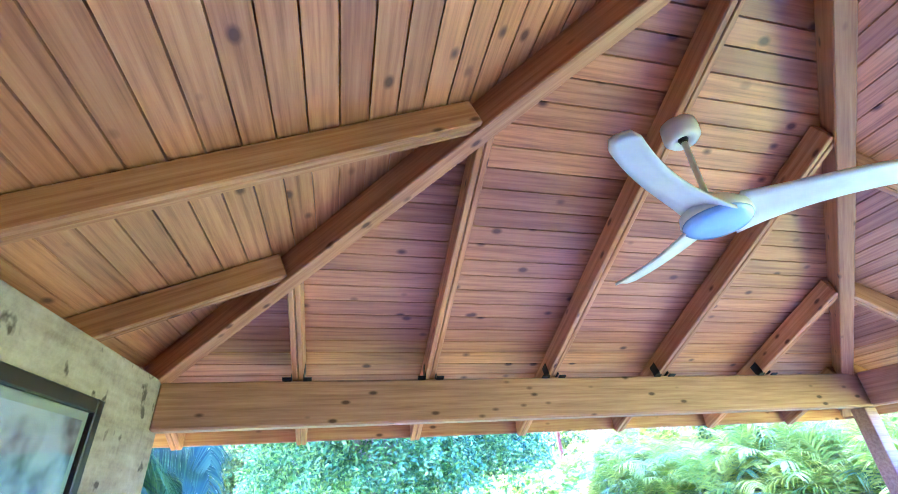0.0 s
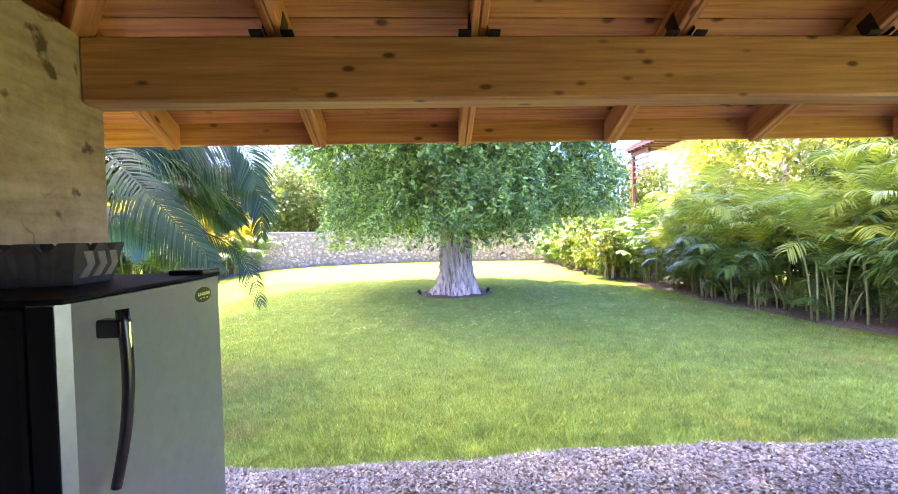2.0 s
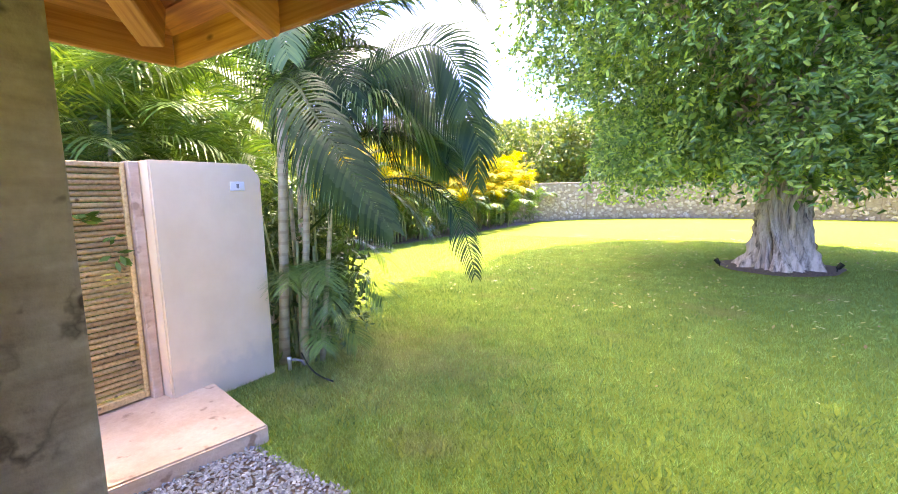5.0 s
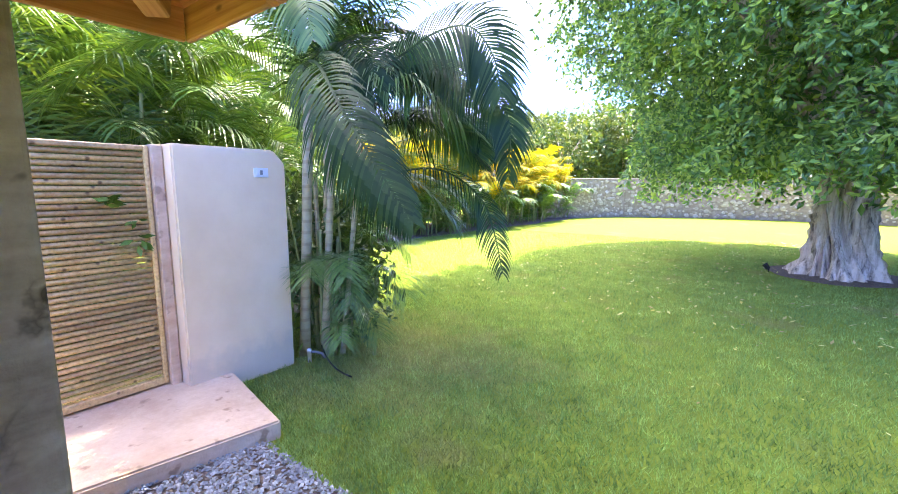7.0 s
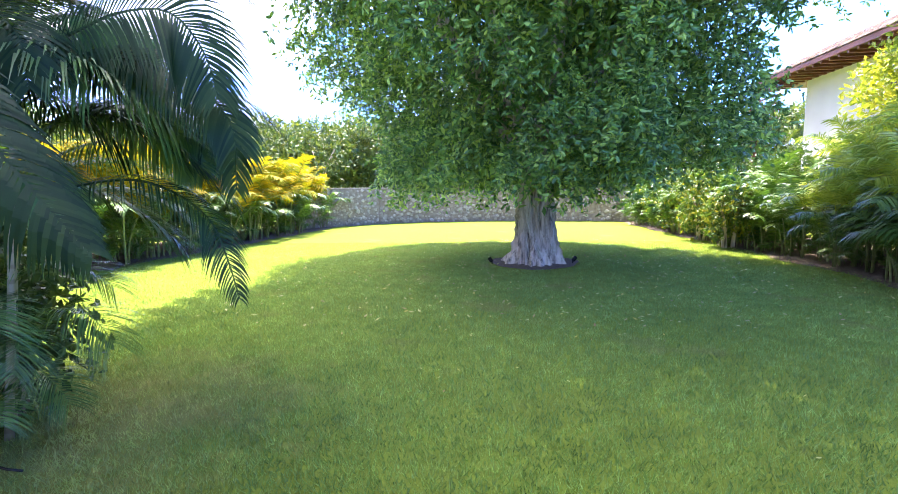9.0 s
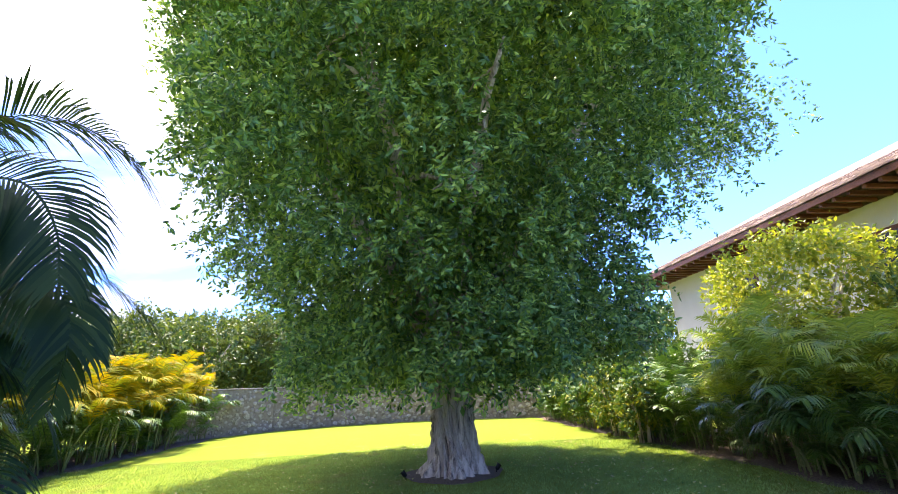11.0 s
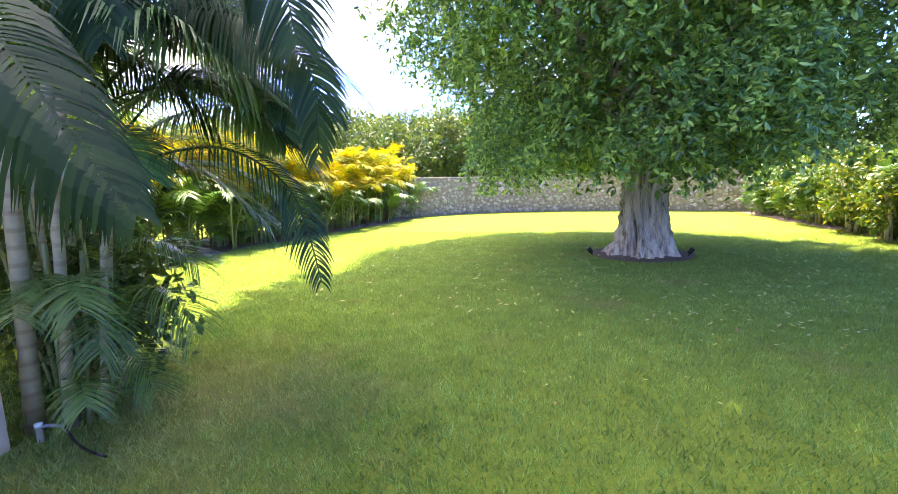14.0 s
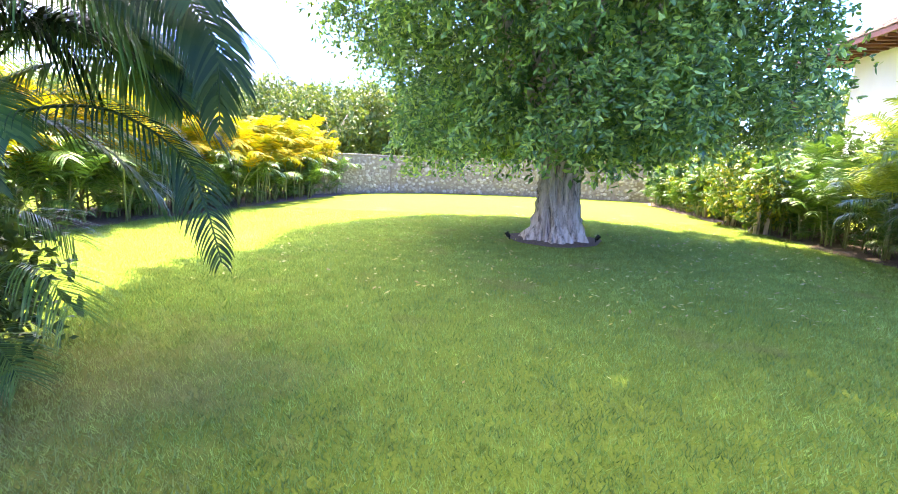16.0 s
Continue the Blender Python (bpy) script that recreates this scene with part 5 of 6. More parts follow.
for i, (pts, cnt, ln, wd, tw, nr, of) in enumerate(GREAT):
    great_frond("frond", pts, cnt, ln, wd, tw, nr, of, M_PALM_SHADED, 800 + i).parent = clump
tagged(clump, "areca palm clump with pale stems and arching fronds", "palm")


# ---------------------------------------------------------------- leaves in masses
def leaf_cloud(name, centres, per, spray, size, material, parent=None, seed=0, hang=0.6):
    """Sprays of small kite-shaped leaves round each centre, hanging outward."""
    r = np.random.default_rng(seed)
    centres = np.asarray(centres, float)
    n = len(centres) * per
    c = np.repeat(centres, per, 0)
    t = r.uniform(0, 1, n)
    out = np.repeat(r.normal(0, 1, (len(centres), 3)), per, 0)
    out /= np.linalg.norm(out, axis=1, keepdims=True)
    out[:, 2] = out[:, 2] * 0.5 - hang * t
    p = c + out * (spray * t)[:, None] + r.normal(0, spray * 0.17, (n, 3))
    ax = r.normal(0, 1, (n, 3)); ax[:, 2] -= 0.55
    ax /= np.linalg.norm(ax, axis=1, keepdims=True)
    sd = np.cross(ax, r.normal(0, 1, (n, 3)) + np.array([0, 0, 0.8]))
    sd /= np.maximum(np.linalg.norm(sd, axis=1, keepdims=True), 1e-6)
    s = (size * r.uniform(0.65, 1.3, n))[:, None]
    up = np.cross(sd, ax)
    v = np.stack([p, p + ax * s * 0.5 + sd * s * 0.23 + up * s * 0.06, p + ax * s, p + ax * s * 0.5 - sd * s * 0.23 + up * s * 0.06], 1)
    return np_mesh(name, v, np.arange(4 * len(v)).reshape(-1, 4), material, parent)


# ---------------------------------------------------------------- the great tree
TX, TY = 0.2, 12.95
tree = empty("tree", (TX, TY, 0))
# trunk: fluted, twisting strands, wide foot
rows, cols = 60, 128
vs = np.zeros((rows, cols, 3))
for i in range(rows):
    z = -0.06 + 2.75 * i / (rows - 1)
    h = z / 2.7
    base = 0.17 + 0.27 * math.exp(-max(z, 0) * 1.35) + 0.05 * max(0, h - 0.5)
    for j in range(cols):
        a = 2 * math.pi * j / cols
        tw = a + 0.35 * h + 0.18 * math.sin(3.1 * z + a)
        p = Vector((math.cos(tw) * 1.6, math.sin(tw) * 1.6, z * 0.42))
        ridge = 1 - abs(noise.noise(p * 1.9)) * 2.1
        ridge2 = 1 - abs(noise.noise(p * 4.3 + Vector((5, 2, 1)))) * 2.2
        foot = math.exp(-max(z, 0) * 3.2) * 0.12 * max(0, math.sin(7 * a + 1.3 * math.sin(2 * a)))
        rr = base - 0.02 + 0.17 * ridge + 0.085 * ridge2 + foot
        vs[i, j] = (rr * math.cos(a) + 0.03 * math.sin(z * 1.5), rr * math.sin(a), z)
idx = np.arange(rows * cols).reshape(rows, cols)
q = np.stack([idx[:-1], np.roll(idx, -1, 1)[:-1], np.roll(idx, -1, 1)[1:], idx[1:]], -1).reshape(-1, 4)
np_mesh("trunk", vs, q, M_BARK, tree, True)

WEST = [(1.4, 3.3), (2.5, 3.7), (3.4, 3.85), (3.95, 4.9), (5.6, 5.45), (7.7, 6.2), (10.0, 6.8), (11.8, 6.3), (13.2, 4.6), (14.3, 0.3)]
EAST = [(1.5, 1.2), (2.1, 3.1), (2.5, 3.8), (3.3, 3.9), (3.9, 3.3), (5.4, 3.4), (6.6, 4.6), (8.2, 6.4), (11.0, 6.6), (13.0, 5.0), (14.3, 0.3)]
DEPTH = [(1.55, 2.4), (2.0, 3.6), (3.3, 4.0), (4.4, 5.0), (6.0, 5.5), (8.0, 6.1), (9.5, 7.0), (11.5, 6.9), (13.0, 5.2), (14.3, 0.3)]


def along(prof, z):
    for (z0, r0_), (z1, r1_) in zip(prof, prof[1:]):
        if z <= z1:
            return r0_ + max(0.0, (z - z0) / (z1 - z0)) * (r1_ - r0_)
    return 0.3


def crown_radius(z, a):
    c = math.cos(a)
    rr = along(DEPTH, z) + c * c * (along(EAST if c > 0 else WEST, z) - along(DEPTH, z))
    lump = noise.noise(Vector((math.cos(a) * 1.6, math.sin(a) * 1.6, z * 0.45))) * (0.9 if z < 6 else 1.7) + noise.noise(Vector((math.cos(a) * 4, math.sin(a) * 4, z * 1.1 + 9))) * 0.7
    # widened high in the south, added so the shadow reaches lawn edge and gravel
    if z > 8.8:
        rr *= 1 + 0.25 * max(0.0, math.cos(a + 1.5)) * min(1.0, (z - 8.8) / 1.2)
    if z > 4.5:      # the crown leans back to the north-west and is cut away in the north-east
        rr *= 1 - 0.42 * math.exp(-((a - 0.95) / 0.42) ** 2) + 0.10 * math.exp(-((a - 2.2) / 0.5) ** 2)
    return max(0.2, rr + lump * min(1.0, rr / 4))


def twig_cloud(name, centres, axis, per, reach, size, material, parent, seed, floor):
    """Drooping twigs that leave each centre outward, with folded oval leaves to either side and a whorl at the tip."""
    r = np.random.default_rng(seed)
    c = np.asarray(centres, float)
    m = len(c)
    out = c - np.array([axis[0], axis[1], 0.0]); out[:, 2] = 0
    out /= np.maximum(np.linalg.norm(out, axis=1, keepdims=True), 1e-6)
    out += r.normal(0, 0.55, (m, 3))
    out[:, 2] = r.normal(-0.15, 0.45, m)
    out /= np.linalg.norm(out, axis=1, keepdims=True)
    L = (reach * r.uniform(0.6, 1.4, m))[:, None]
    fall = r.uniform(0.35, 1.3, m)[:, None]
    down = np.array([0, 0, -1.0])
    P, A, S = [], [], []
    for k in range(per):
        t = min(1.0, (k + 1) / (per - 4))
        tw = out + 2 * fall * t * down
        tw /= np.linalg.norm(tw, axis=1, keepdims=True)
        side = np.cross(tw, r.normal(0, 0.5, (m, 3)) + np.array([0, 0, 1.0])); side /= np.maximum(np.linalg.norm(side, axis=1, keepdims=True), 1e-6)
        ang = (1 if k % 2 else -1) * 1.0 if t < 1 else r.uniform(-1.6, 1.6, m)[:, None]
        ax = tw * np.cos(ang) + side * np.sin(ang) + r.normal(0, 0.28, (m, 3))
        ax /= np.linalg.norm(ax, axis=1, keepdims=True)
        P.append(c + out * L * t + fall * L * t * t * down + r.normal(0, 0.02, (m, 3)))
        A.append(ax)
        S.append(np.cross(ax, np.cross(tw, side) + r.normal(0, 0.45, (m, 3))))
    p, ax, sd = (np.stack(v, 1).reshape(-1, 3) for v in (P, A, S))
    sd /= np.maximum(np.linalg.norm(sd, axis=1, keepdims=True), 1e-6)
    s = (size * r.uniform(0.6, 1.3, len(p)))[:, None]
    fold = np.cross(sd, ax) * s * 0.06
    v = np.stack([p, p + ax * s * 0.36 + sd * s * 0.19 + fold, p + ax * s * 0.76 + sd * s * 0.16 + fold, p + ax * s,
                  p + ax * s * 0.76 - sd * s * 0.16 + fold, p + ax * s * 0.36 - sd * s * 0.19 + fold], 1)
    v = v[v[:, 3, 2] > floor]
    k = 6 * np.arange(len(v))[:, None]
    return np_mesh(name, v, np.concatenate([k + np.array([0, 1, 2, 3]), k + np.array([0, 3, 4, 5])]), material, parent)


OX, OY = 0.35, 0.75      # crown's middle from the trunk
rt = np.random.default_rng(77)
for k in range(9):
    a = k * 0.7 + rt.uniform(-0.15, 0.15)
    z1 = rt.uniform(5.0, 10.5)
    rr = 0.72 * crown_radius(z1, a)
    e = Vector((OX + rr * math.cos(a), OY + rr * math.sin(a), z1))
    s = Vector((0.22 * math.cos(a), 0.22 * math.sin(a), 1.9 + 0.1 * (k % 3)))
    m = s.lerp(e, 0.45) + Vector((0, 0, 0.9))
    pts, rad = [], []
    for i in range(13):
        t = i / 12
        p = (1 - t) ** 2 * s + 2 * t * (1 - t) * m + t * t * e
        p += 0.12 * Vector((noise.noise(p * 0.9), noise.noise(p * 0.9 + Vector((7, 0, 0))), 0)) * (t > 0)
        pts.append(p); rad.append(0.21 * (1 - t) ** 0.8 + 0.025)
    limb = part("limb", tube(pts, rad, 10), M_BARK, tree, smooth=True)
    for j in (5, 7, 9, 11):
        d = Vector((rt.normal(), rt.normal(), rt.normal() * 0.5)).normalized()
        q0 = pts[j]
        part("branch", tube([q0, q0 + d * 0.7 + Vector((0, 0, 0.1)), q0 + d * 1.5 - Vector((0, 0, 0.1))], [rad[j] * 0.55, rad[j] * 0.35, 0.012], 6), M_BARK, limb, smooth=True)

cent = []
while len(cent) < 16500:
    z = rt.uniform(1.45, 13.7)
    a = rt.uniform(0, 6.283)
    hem = 1.9 + 0.7 * noise.noise(Vector((math.cos(a) * 2.2, math.sin(a) * 2.2, 3.3))) + 0.4 * noise.noise(Vector((math.cos(a) * 7, math.sin(a) * 7, 1.3)))
    if z < hem:
        continue
    R = crown_radius(z, a)
    if rt.uniform(0, 7.5) > R:
        continue
    q = Vector((R * math.cos(a), R * math.sin(a), z * 0.8))
    dent = noise.noise(q * 0.75) + 0.6 * noise.noise(q * 1.7 + Vector((4, 1, 8)))
    if dent < -0.20 and rt.uniform() < 0.8:
        continue
    f = 1 - abs(rt.normal(0, 0.06)) - max(0.0, 0.07 - 0.46 * dent)
    if rt.uniform() < 0.12:
        f = rt.uniform(0.4, 0.9)
    cent.append((OX + f * R * math.cos(a), OY + f * R * math.sin(a), z))
# bough reaching out to the east, hanging at its end, with sky under it
for k in range(560):
    x = 5.2 + 2.9 * rt.uniform(0, 1) + rt.normal(0, 0.2)
    low = 7.2 - 1.7 * math.exp(-((x - 6.0) / 0.75) ** 2) + 0.5 * noise.noise(Vector((x * 1.7, 2.0, 5.0)))
    cent.append((x, 0.1 + rt.normal(0, 0.8), low + (8.9 - low) * rt.uniform(0, 1)))
inner = []
for k in range(4200):
    z, a = rt.uniform(1.9, 13.2), rt.uniform(0, 6.283)
    f = rt.uniform(0.12, 0.78)
    R = crown_radius(z, a)
    inner.append((OX + f * R * math.cos(a), OY + f * R * math.sin(a), z))
# extra upper leaves, added to close gaps that let sun through
for k in range(2400):
    z, a = rt.uniform(9.0, 12.6), rt.uniform(0, 6.283)
    f = math.sqrt(rt.uniform(0.15, 0.93))
    R = crown_radius(z, a)
    inner.append((OX + f * R * math.cos(a), OY + f * R * math.sin(a), z))
for k in range(900):      # more leaves high in the south, added to block sun spots on the near lawn
    z, a = rt.uniform(8.3, 11.8), rt.uniform(3.5, 5.9)
    f = rt.uniform(0.6, 0.95)
    R = crown_radius(z, a)
    inner.append((OX + f * R * math.cos(a), OY + f * R * math.sin(a), z))
leaf_cloud("inner_crown", inner, 30, 0.8, 0.17, M_TREE, tree, seed=10, hang=0.4)
twig_cloud("crown", cent, (OX, OY), 19, 0.38, 0.105, M_TREE, tree, 9, 1.15)
tagged(tree, "large spreading shade tree with pale fluted trunk", "tree")

# bed and lamps at its foot
bm = bmesh.new()
ringv = []
for i in range(48):
    a = 2 * math.pi * i / 48
    rr = 0.98 * (1 + 0.05 * math.sin(3 * a) + 0.03 * math.sin(7 * a))
    ringv.append(bm.verts.new((rr * math.cos(a), rr * math.sin(a), -0.005)))
cv = bm.verts.new((0, 0, 0.03))
for i in range(48):
    bm.faces.new((ringv[i], ringv[(i + 1) % 48], cv))
bed = part("tree_bed", bm, M_SOIL)
bed.matrix_basis = pose(TX, TY, 0)
tagged(bed, "round bed of dark mulch at the tree's foot", "bed", kind="structure")


def spotlight(x, y, turn):
    sp = empty("garden_spotlight", (x, y, 0.0), turn)
    part("spike", lathe([(0.012, -0.02), (0.014, 0.07)], 10), M_BLACK, sp, smooth=True)
    hd = part("head", lathe([(0.035, 0.0), (0.05, 0.02), (0.055, 0.12), (0.06, 0.13), (0.06, 0.145), (0.0, 0.146)], 18), M_BLACK, sp, smooth=True)
    hd.matrix_basis = pose(0, 0, 0.06, 38, 0, 0)
    sp.matrix_basis = sp.matrix_basis @ Matrix.Scale(0.78, 4)
    return tagged(sp, "small black garden spotlight aimed at the trunk", "spotlight", "tree spotlights")


spotlight(-0.72, 12.62, -100)
spotlight(1.02, 12.75, 100)

# ---------------------------------------------------------------- rear stone wall
WALL = [(-10.2, 21.6), (-8.9, 24.2), (-7.0, 26.2), (-4.5, 27.4), (-1.5, 27.8), (1.5, 27.6), (4.5, 26.8), (7.5, 25.6), (10.5, 24.0)]
rw = np.random.default_rng(13)
wall = empty("wall_rear", (0, 0, 0))
vs, fs = [], []
H = 1.9
for (x0, y0), (x1, y1) in zip(WALL, WALL[1:]):
    L = math.hypot(x1 - x0, y1 - y0)
    dx, dy = (x1 - x0) / L, (y1 - y0) / L
    nx, ny = dy, -dx
    bm = bmesh.new()
    box(bm, (0, 0, -0.05), (L + 0.02, 0.35, H), 0.02, 1)
    o = part("core", bm, M_MORTAR, wall)
    o.matrix_basis = Matrix(((dx, -nx, 0, x0), (dy, -ny, 0, y0), (0, 0, 1, 0), (0, 0, 0, 1)))
    o = part("coping", box_bm((0, -0.04, H), (L + 0.02, 0.39, H + 0.05), 0.01, 1), M_STONE, wall)
    o.matrix_basis = Matrix(((dx, -nx, 0, x0), (dy, -ny, 0, y0), (0, 0, 1, 0), (0, 0, 0, 1)))
    nu, nv = int(L / 0.19), int(H / 0.15)
    for iu in range(nu):
        for iv in range(nv):
            u = (iu + 0.5 + rw.uniform(-0.75, 0.75)) * L / nu
            w = (iv + 0.5 + rw.uniform(-0.75, 0.75)) * H / nv
            if not (0.05 < u < L - 0.05 and 0.05 < w < H - 0.05):
                continue
            big = rw.uniform(0, 1) ** 1.6
            ru, rv, dep = 0.05 + 0.10 * big * rw.uniform(0.7, 1), 0.045 + 0.07 * big * rw.uniform(0.7, 1), rw.uniform(0.01, 0.06)
            k = len(vs)
            ph = rw.uniform(0, 1)
            for q in range(6):
                a = ph + q * math.pi / 3
                j = rw.uniform(0.85, 1.1)
                vs.append((x0 + dx * (u + ru * j * math.cos(a)), y0 + dy * (u + ru * j * math.cos(a)), w + rv * j * math.sin(a)))
            for q in range(6):
                a = ph + q * math.pi / 3
                vs.append((x0 + dx * (u + 0.7 * ru * math.cos(a)) + nx * dep, y0 + dy * (u + 0.7 * ru * math.cos(a)) + ny * dep, w + 0.7 * rv * math.sin(a)))
            for q in range(6):
                fs.append((k + q, k + (q + 1) % 6, k + 6 + (q + 1) % 6, k + 6 + q))
            fs += [(k + 6, k + 7, k + 8, k + 9), (k + 6, k + 9, k + 10, k + 11)]
tagged(np_mesh("stones", vs, fs, M_STONE, wall), kind="stuff")
tagged(wall, "curving garden wall of rough pale coral stones", "wall", kind="structure")


# ---------------------------------------------------------------- house beyond the hedge
def house():
    hs = empty("house", (11.6, 22.5, 0))
    part("wall", box_bm((0, -16, 0), (9, 0, 5.75), 0.02), M_HOUSE, hs, "pale rendered wall")
    # roof: eave plane 0.6 m proud, layers of shingles on a low pitch
    ex, ey, ez = -1.25, 1.9, 5.85
    bm = bmesh.new()
    pts = [(ex, ey, ez), (ex, -17, ez), (4.5, -13, ez + 2.9), (4.5, -3.6, ez + 2.9), (9.6, ey, ez), (9.6, -17, ez)]
    lo = [bm.verts.new(p) for p in pts]
    hi = [bm.verts.new((p[0], p[1], p[2] + 0.16)) for p in pts]
    for s, rev in ((lo, True), (hi, False)):
        for f in ((0, 3, 2, 1), (0, 4, 3), (3, 4, 5, 2), (1, 2, 5)):
            k = [s[i] for i in f]
            bm.faces.new(k if not rev else k[::-1])
    for i, j in ((0, 1), (1, 5), (5, 4), (4, 0)):
        bm.faces.new((lo[i], lo[j], hi[j], hi[i]))
    bmesh.ops.recalc_face_normals(bm, faces=bm.faces)
    roof = part("roof", bm, M_SHINGLE, hs, "weathered brown shingle roof")
    # shingle courses along the eave
    vs, fs = [], []
    rs = np.random.default_rng(31)
    c, run = 0, (4.5 - ex)
    for row in range(9):
        d = row * 0.26
        y = -16.5
        while y < ey - 0.2 - d * 0.9:
            w = rs.uniform(0.13, 0.22)
            z = ez + 0.165 + d * 2.9 / run + rs.uniform(0, 0.012)
            k = len(vs)
            x0, x1 = ex - 0.05 + d, ex + d + 0.27
            for xx, zz in ((x0 + rs.uniform(-0.02, 0.02), z), (x1, z + 0.27 * 2.9 / run)):
                for yy in (y, y + w - 0.012):
                    vs.append((xx, yy, zz)); vs.append((xx, yy, zz + 0.03))
            fs += [(k, k + 1, k + 3, k + 2), (k + 1, k + 5, k + 7, k + 3), (k, k + 4, k + 5, k + 1), (k + 2, k + 3, k + 7, k + 6)]
            y += w
    np_mesh("shingles", vs, fs, M_SHINGLE, roof)
    for i in range(46):
        y = ey - 0.15 - 0.39 * i
        part("rafter_tail", box_bm((ex + 0.03, y - 0.045, ez - 0.12), (0.02, y + 0.045, ez - 0.002), 0.01, 1), M_REDWOOD, hs)
    part("fascia", box_bm((ex - 0.02, -17, ez - 0.03), (ex + 0.02, ey, ez + 0.14), 0.008, 1), M_REDWOOD, hs, "red-brown fascia board")
    part("wall_plate", box_bm((ex + 0.25, 0.0, ez - 0.32), (ex + 0.40, ey, ez - 0.12), 0.01, 1), M_REDWOOD, hs)
    part("porch_post", box_bm((ex + 0.25, ey - 0.30, 0), (ex + 0.42, ey - 0.13, ez - 0.12), 0.01, 1), M_REDWOOD, hs, "red-brown porch post")
    for k in range(4):
        part("porch_slat", box_bm((ex + 0.28, 0.0, 4.35 + 0.3 * k), (ex + 0.34, ey + 0.25, 4.43 + 0.3 * k), 0.006, 1), M_REDWOOD, hs)
    # windows in the far wall
    for y in (-4.5, -9.5):
        w = part("window", box_bm((-0.03, y - 0.7, 3.6), (0.03, y + 0.7, 5.0), 0.01, 1), M_REDWOOD, hs)
        part("pane", box_bm((-0.045, y - 0.58, 3.72), (-0.032, y + 0.58, 4.88)), M_BLACK, w)
    return tagged(hs, "pale two-storey house with brown shingle roof", "house")


house()

# ---------------------------------------------------------------- bushes and far trees
def bush(name, x, y, rx, ry, h, z0, n, per, size, material, label, seed, hollow=0.55):
    r = np.random.default_rng(seed)
    d = r.normal(0, 1, (n, 3)); d /= np.linalg.norm(d, axis=1, keepdims=True)
    f = r.uniform(hollow, 1.0, n) ** 0.6
    lump = np.array([1 + 0.35 * noise.noise(Vector(k) * 1.9 + Vector((seed, 0, 0))) for k in d])
    c = d * (f * lump)[:, None] * np.array([rx, ry, h / 2]) + np.array([0, 0, z0 + h / 2])
    c[:, 2] = np.maximum(c[:, 2], 0.12)
    root = empty(name, (x, y, 0))
    rs = np.random.default_rng(seed + 1)
    for k in range(4):
        a = rs.uniform(0, 6.283)
        part("branch", tube([(0.1 * math.cos(a), 0.1 * math.sin(a), -0.03), (0.25 * rx * math.cos(a), 0.25 * ry * math.sin(a), z0 + 0.35 * h), (0.5 * rx * math.cos(a + 0.4), 0.5 * ry * math.sin(a + 0.4), z0 + 0.7 * h)], [0.04 + 0.01 * h, 0.03 + 0.006 * h, 0.012], 7), M_BARK, root, smooth=True)
    leaf_cloud("foliage", c, per, size * 3.2, size, material, root, seed=seed + 2, hang=0.3)
    return tagged(root, label, "bush" if h < 6 else "tree")


bush("bush", 9.0, 13.2, 1.7, 2.4, 3.7, 1.5, 900, 13, 0.15, M_BUSH, "tall yellow-green shrub before the house", 41)
bush("bush", 8.3, 8.6, 1.2, 2.2, 2.4, 1.6, 260, 16, 0.13, M_CROTON, "yellow-green shrub above the palm hedge", 42)
for k in range(9):
    bush("bush", 7.9 + 0.1 * (k % 2), 5.2 + 2.4 * k, 0.8, 1.5, 2.6, 0.1, 300, 16, 0.14, M_SHADEBUSH, "dark green shrub within the palm hedge", 50 + k, 0.2)
for k in range(6):
    bush("bush", -12.0, 9.4 + 2.6 * k, 0.8, 1.6, 2.7, 0.1, 150, 14, 0.14, M_SHADEBUSH, "dark green shrub behind the golden palms", 70 + k, 0.2)
for k in range(4):
    bush("bush", -6.9 - 0.9 * (k % 2) - 0.5 * (k == 3), 0.6 + 1.8 * k, 1.2, 1.5, 3.4, 0.2, 420, 14, 0.14, M_SHADEBUSH, "dark green shrub behind the garden wall", 80 + k, 0.2)
for k, (x, y, s) in enumerate(((5.6, 17.2, 1.0), (5.9, 19.4, 1.1), (5.5, 15.4, 0.8), (6.0, 21.8, 1.1))):
    bush("bush", x, y, 0.7 * s, 0.9 * s, 1.9 * s, 0.15, 130, 16, 0.14, M_CROTON, "yellow-green croton bush at the lawn's edge", 90 + k, 0.2)

# dark leaf masses added in place of the deep shade behind the stems
for k, (x, y, h) in enumerate(((-4.6, 6.15, 1.6), (-4.15, 5.75, 1.2), (-5.2, 6.1, 1.7))):
    bush("bush", x, y, 0.35 + 0.1 * k, 0.4, h, 0.05, 170, 14, 0.10, M_SHADEBUSH, "added dark bush standing in for shade behind the palm stems", 130 + k, 0.2)

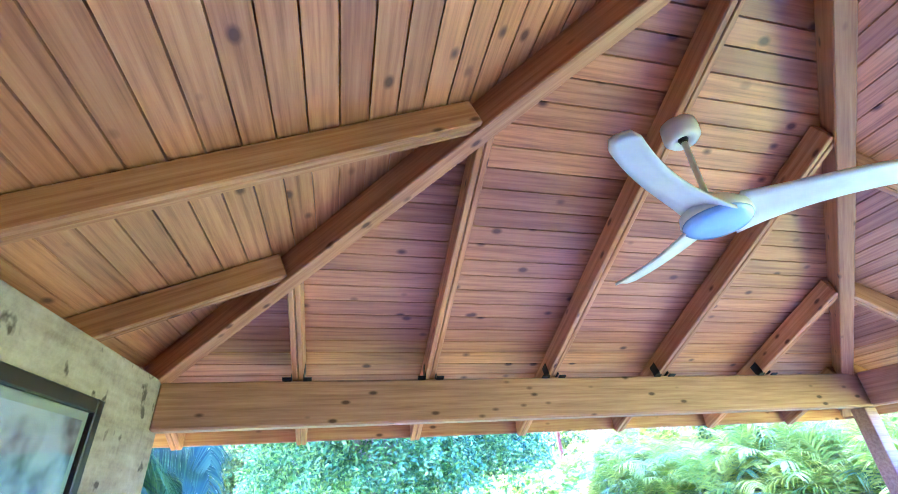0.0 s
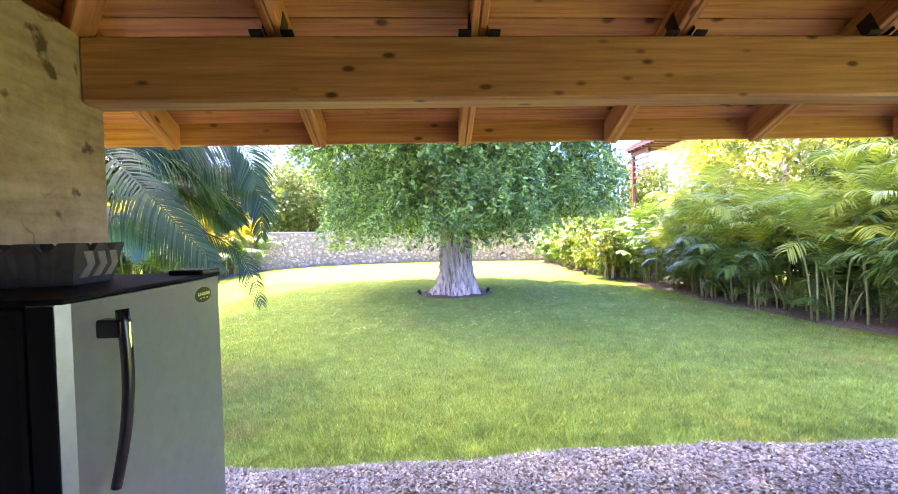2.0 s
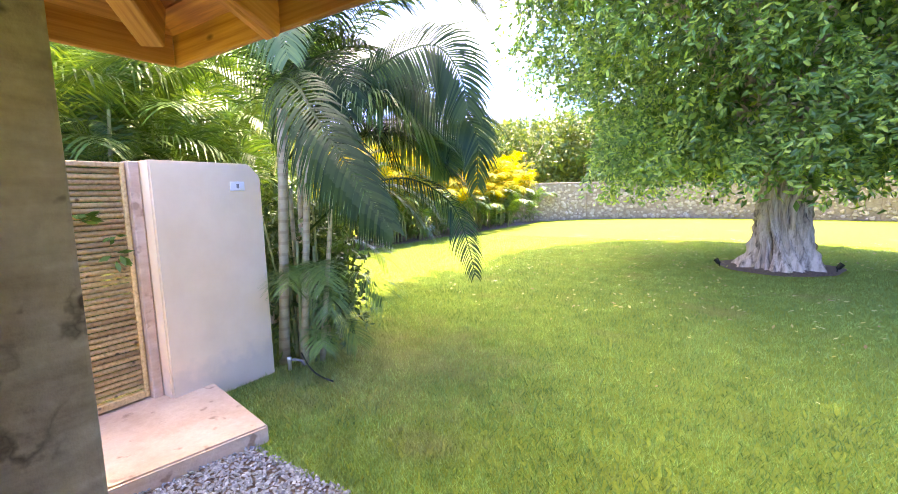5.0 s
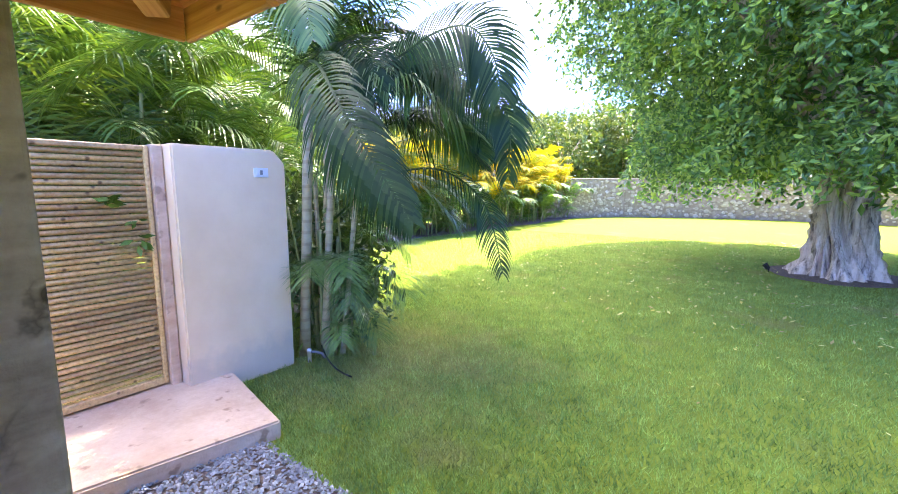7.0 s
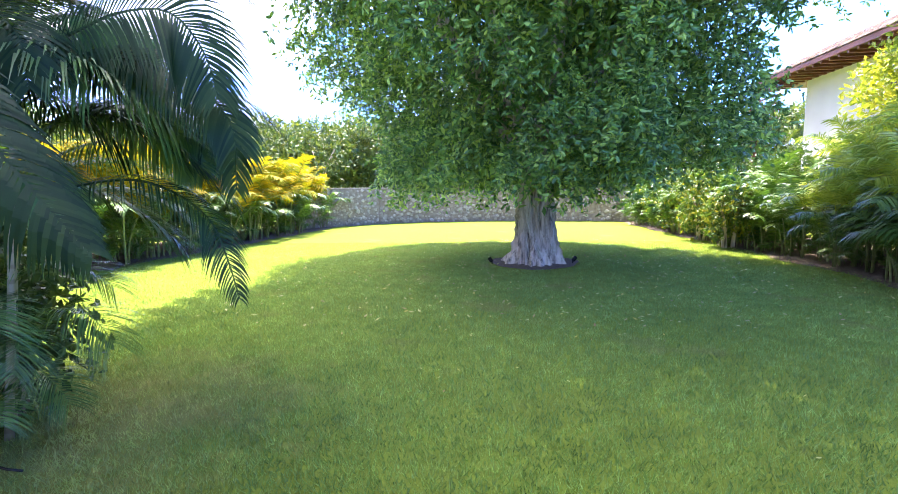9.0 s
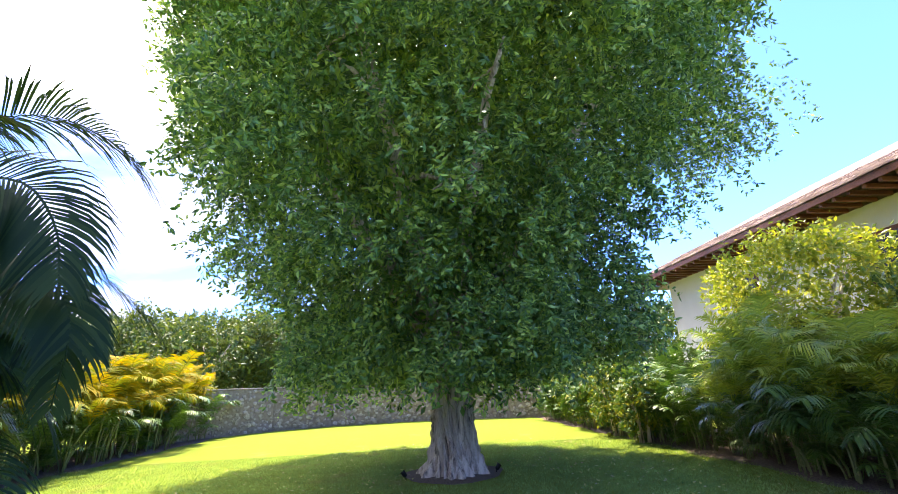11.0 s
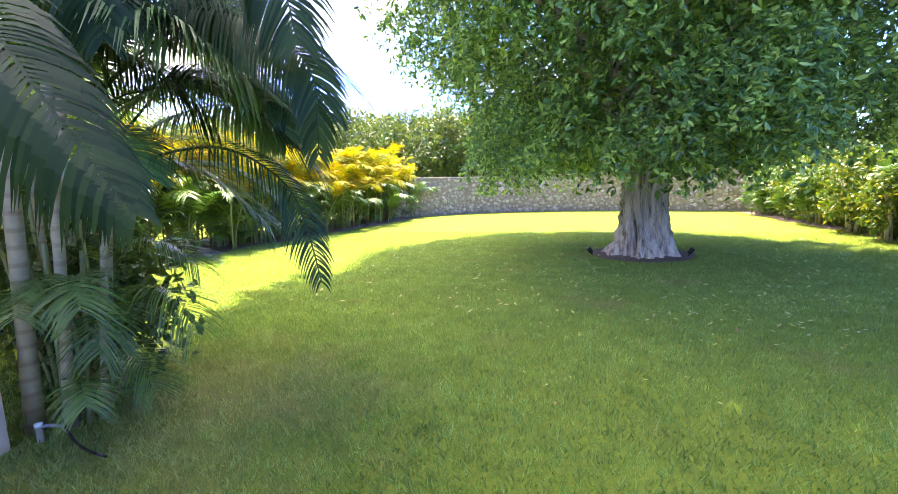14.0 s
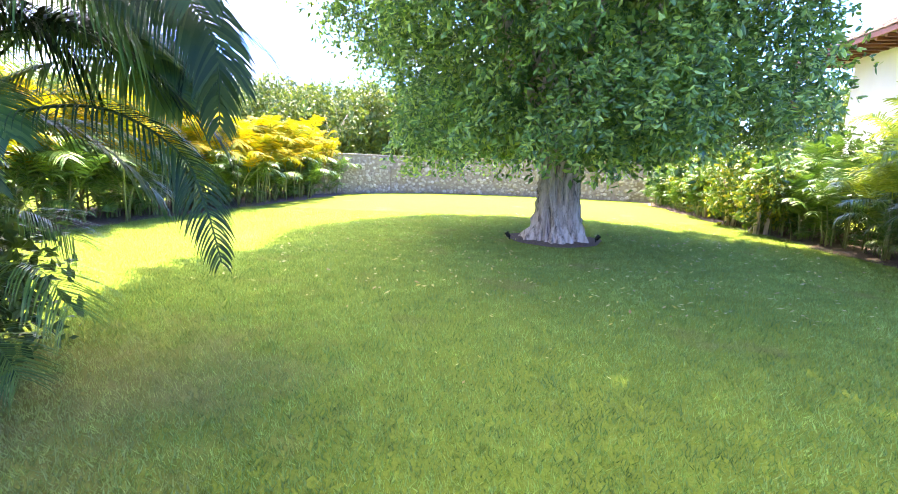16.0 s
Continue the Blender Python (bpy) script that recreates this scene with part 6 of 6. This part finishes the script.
rf = np.random.default_rng(61)
kinds = []
for k in range(3):
    o = bush("far_tree", 0, 0, 4.6, 4.6, 7.0, 2.0, 420, 14, 0.42, M_HILL, "rounded green tree beyond the garden wall", 110 + k, 0.6)
    kinds.append(o)
spots = []
for k in range(26):
    spots.append((-52 + 3.2 * k + rf.normal(0, 1), 50 + rf.normal(0, 3.5) + 0.08 * abs(k - 8), rf.uniform(1.0, 1.22)))
for k in range(20):
    spots.append((-70 + 5 * k + rf.normal(0, 1.5), 68 + rf.normal(0, 4), rf.uniform(1.2, 1.4)))
for k in range(9):
    spots.append((-24 - 2.2 * (k % 3), 6 + 3.4 * k, rf.uniform(0.55, 0.75)))
for k in range(8):
    spots.append((27 + 2.0 * (k % 3), -2 + 4.5 * k, rf.uniform(0.8, 1.0)))
for i, (x, y, s) in enumerate(spots):
    m = pose(x, y, 0, 0, 0, rf.uniform(0, 360)) @ Matrix.Scale(s, 4)
    if i < 3:
        kinds[i].matrix_basis = m
    else:
        src = kinds[i % 3]
        copy_thing(src, m @ Matrix.Diagonal((1 / src.scale[0], 1 / src.scale[1], 1 / src.scale[2], 1)))

# ---------------------------------------------------------------- fallen leaves on the lawn
rl = np.random.default_rng(91)
n = 1700
a = rl.uniform(0, 6.283, n)
rr = 6.6 * rl.uniform(0.15, 1, n) ** 0.8
px, py = 0.7 + rr * np.cos(a), 11.6 + 0.95 * rr * np.sin(a)
keep = (py > 7.6) & (px < 5.6) & (px > -5) & (np.hypot(px - TX, py - TY) > 0.8)
stray = rl.uniform(0, 1, (26, 2))      # a few more on the open grass nearer the pavilion
px, py = np.append(px[keep], -2.6 + 7.2 * stray[:, 0]), np.append(py[keep], 4.5 + 3.6 * stray[:, 1] ** 0.8)
n = len(px)
b_ = rl.uniform(0, 6.283, n)
s = rl.uniform(0.02, 0.042, n) * np.where(py < 8.1, 0.6, 1.0)
d = np.stack([np.cos(b_), np.sin(b_), rl.uniform(-0.2, 0.5, n)], -1) * s[:, None]
e = np.stack([-np.sin(b_), np.cos(b_), rl.uniform(-0.3, 0.3, n)], -1) * (0.45 * s)[:, None]
p = np.stack([px, py, np.full(n, 0.03)], -1)
v = np.stack([p - d, p + e, p + d, p - e], 1)
tagged(np_mesh("fallen_leaves", v, np.arange(4 * n).reshape(-1, 4), M_FALLEN), "scattered yellow fallen leaves on the grass", "leaves", kind="stuff")
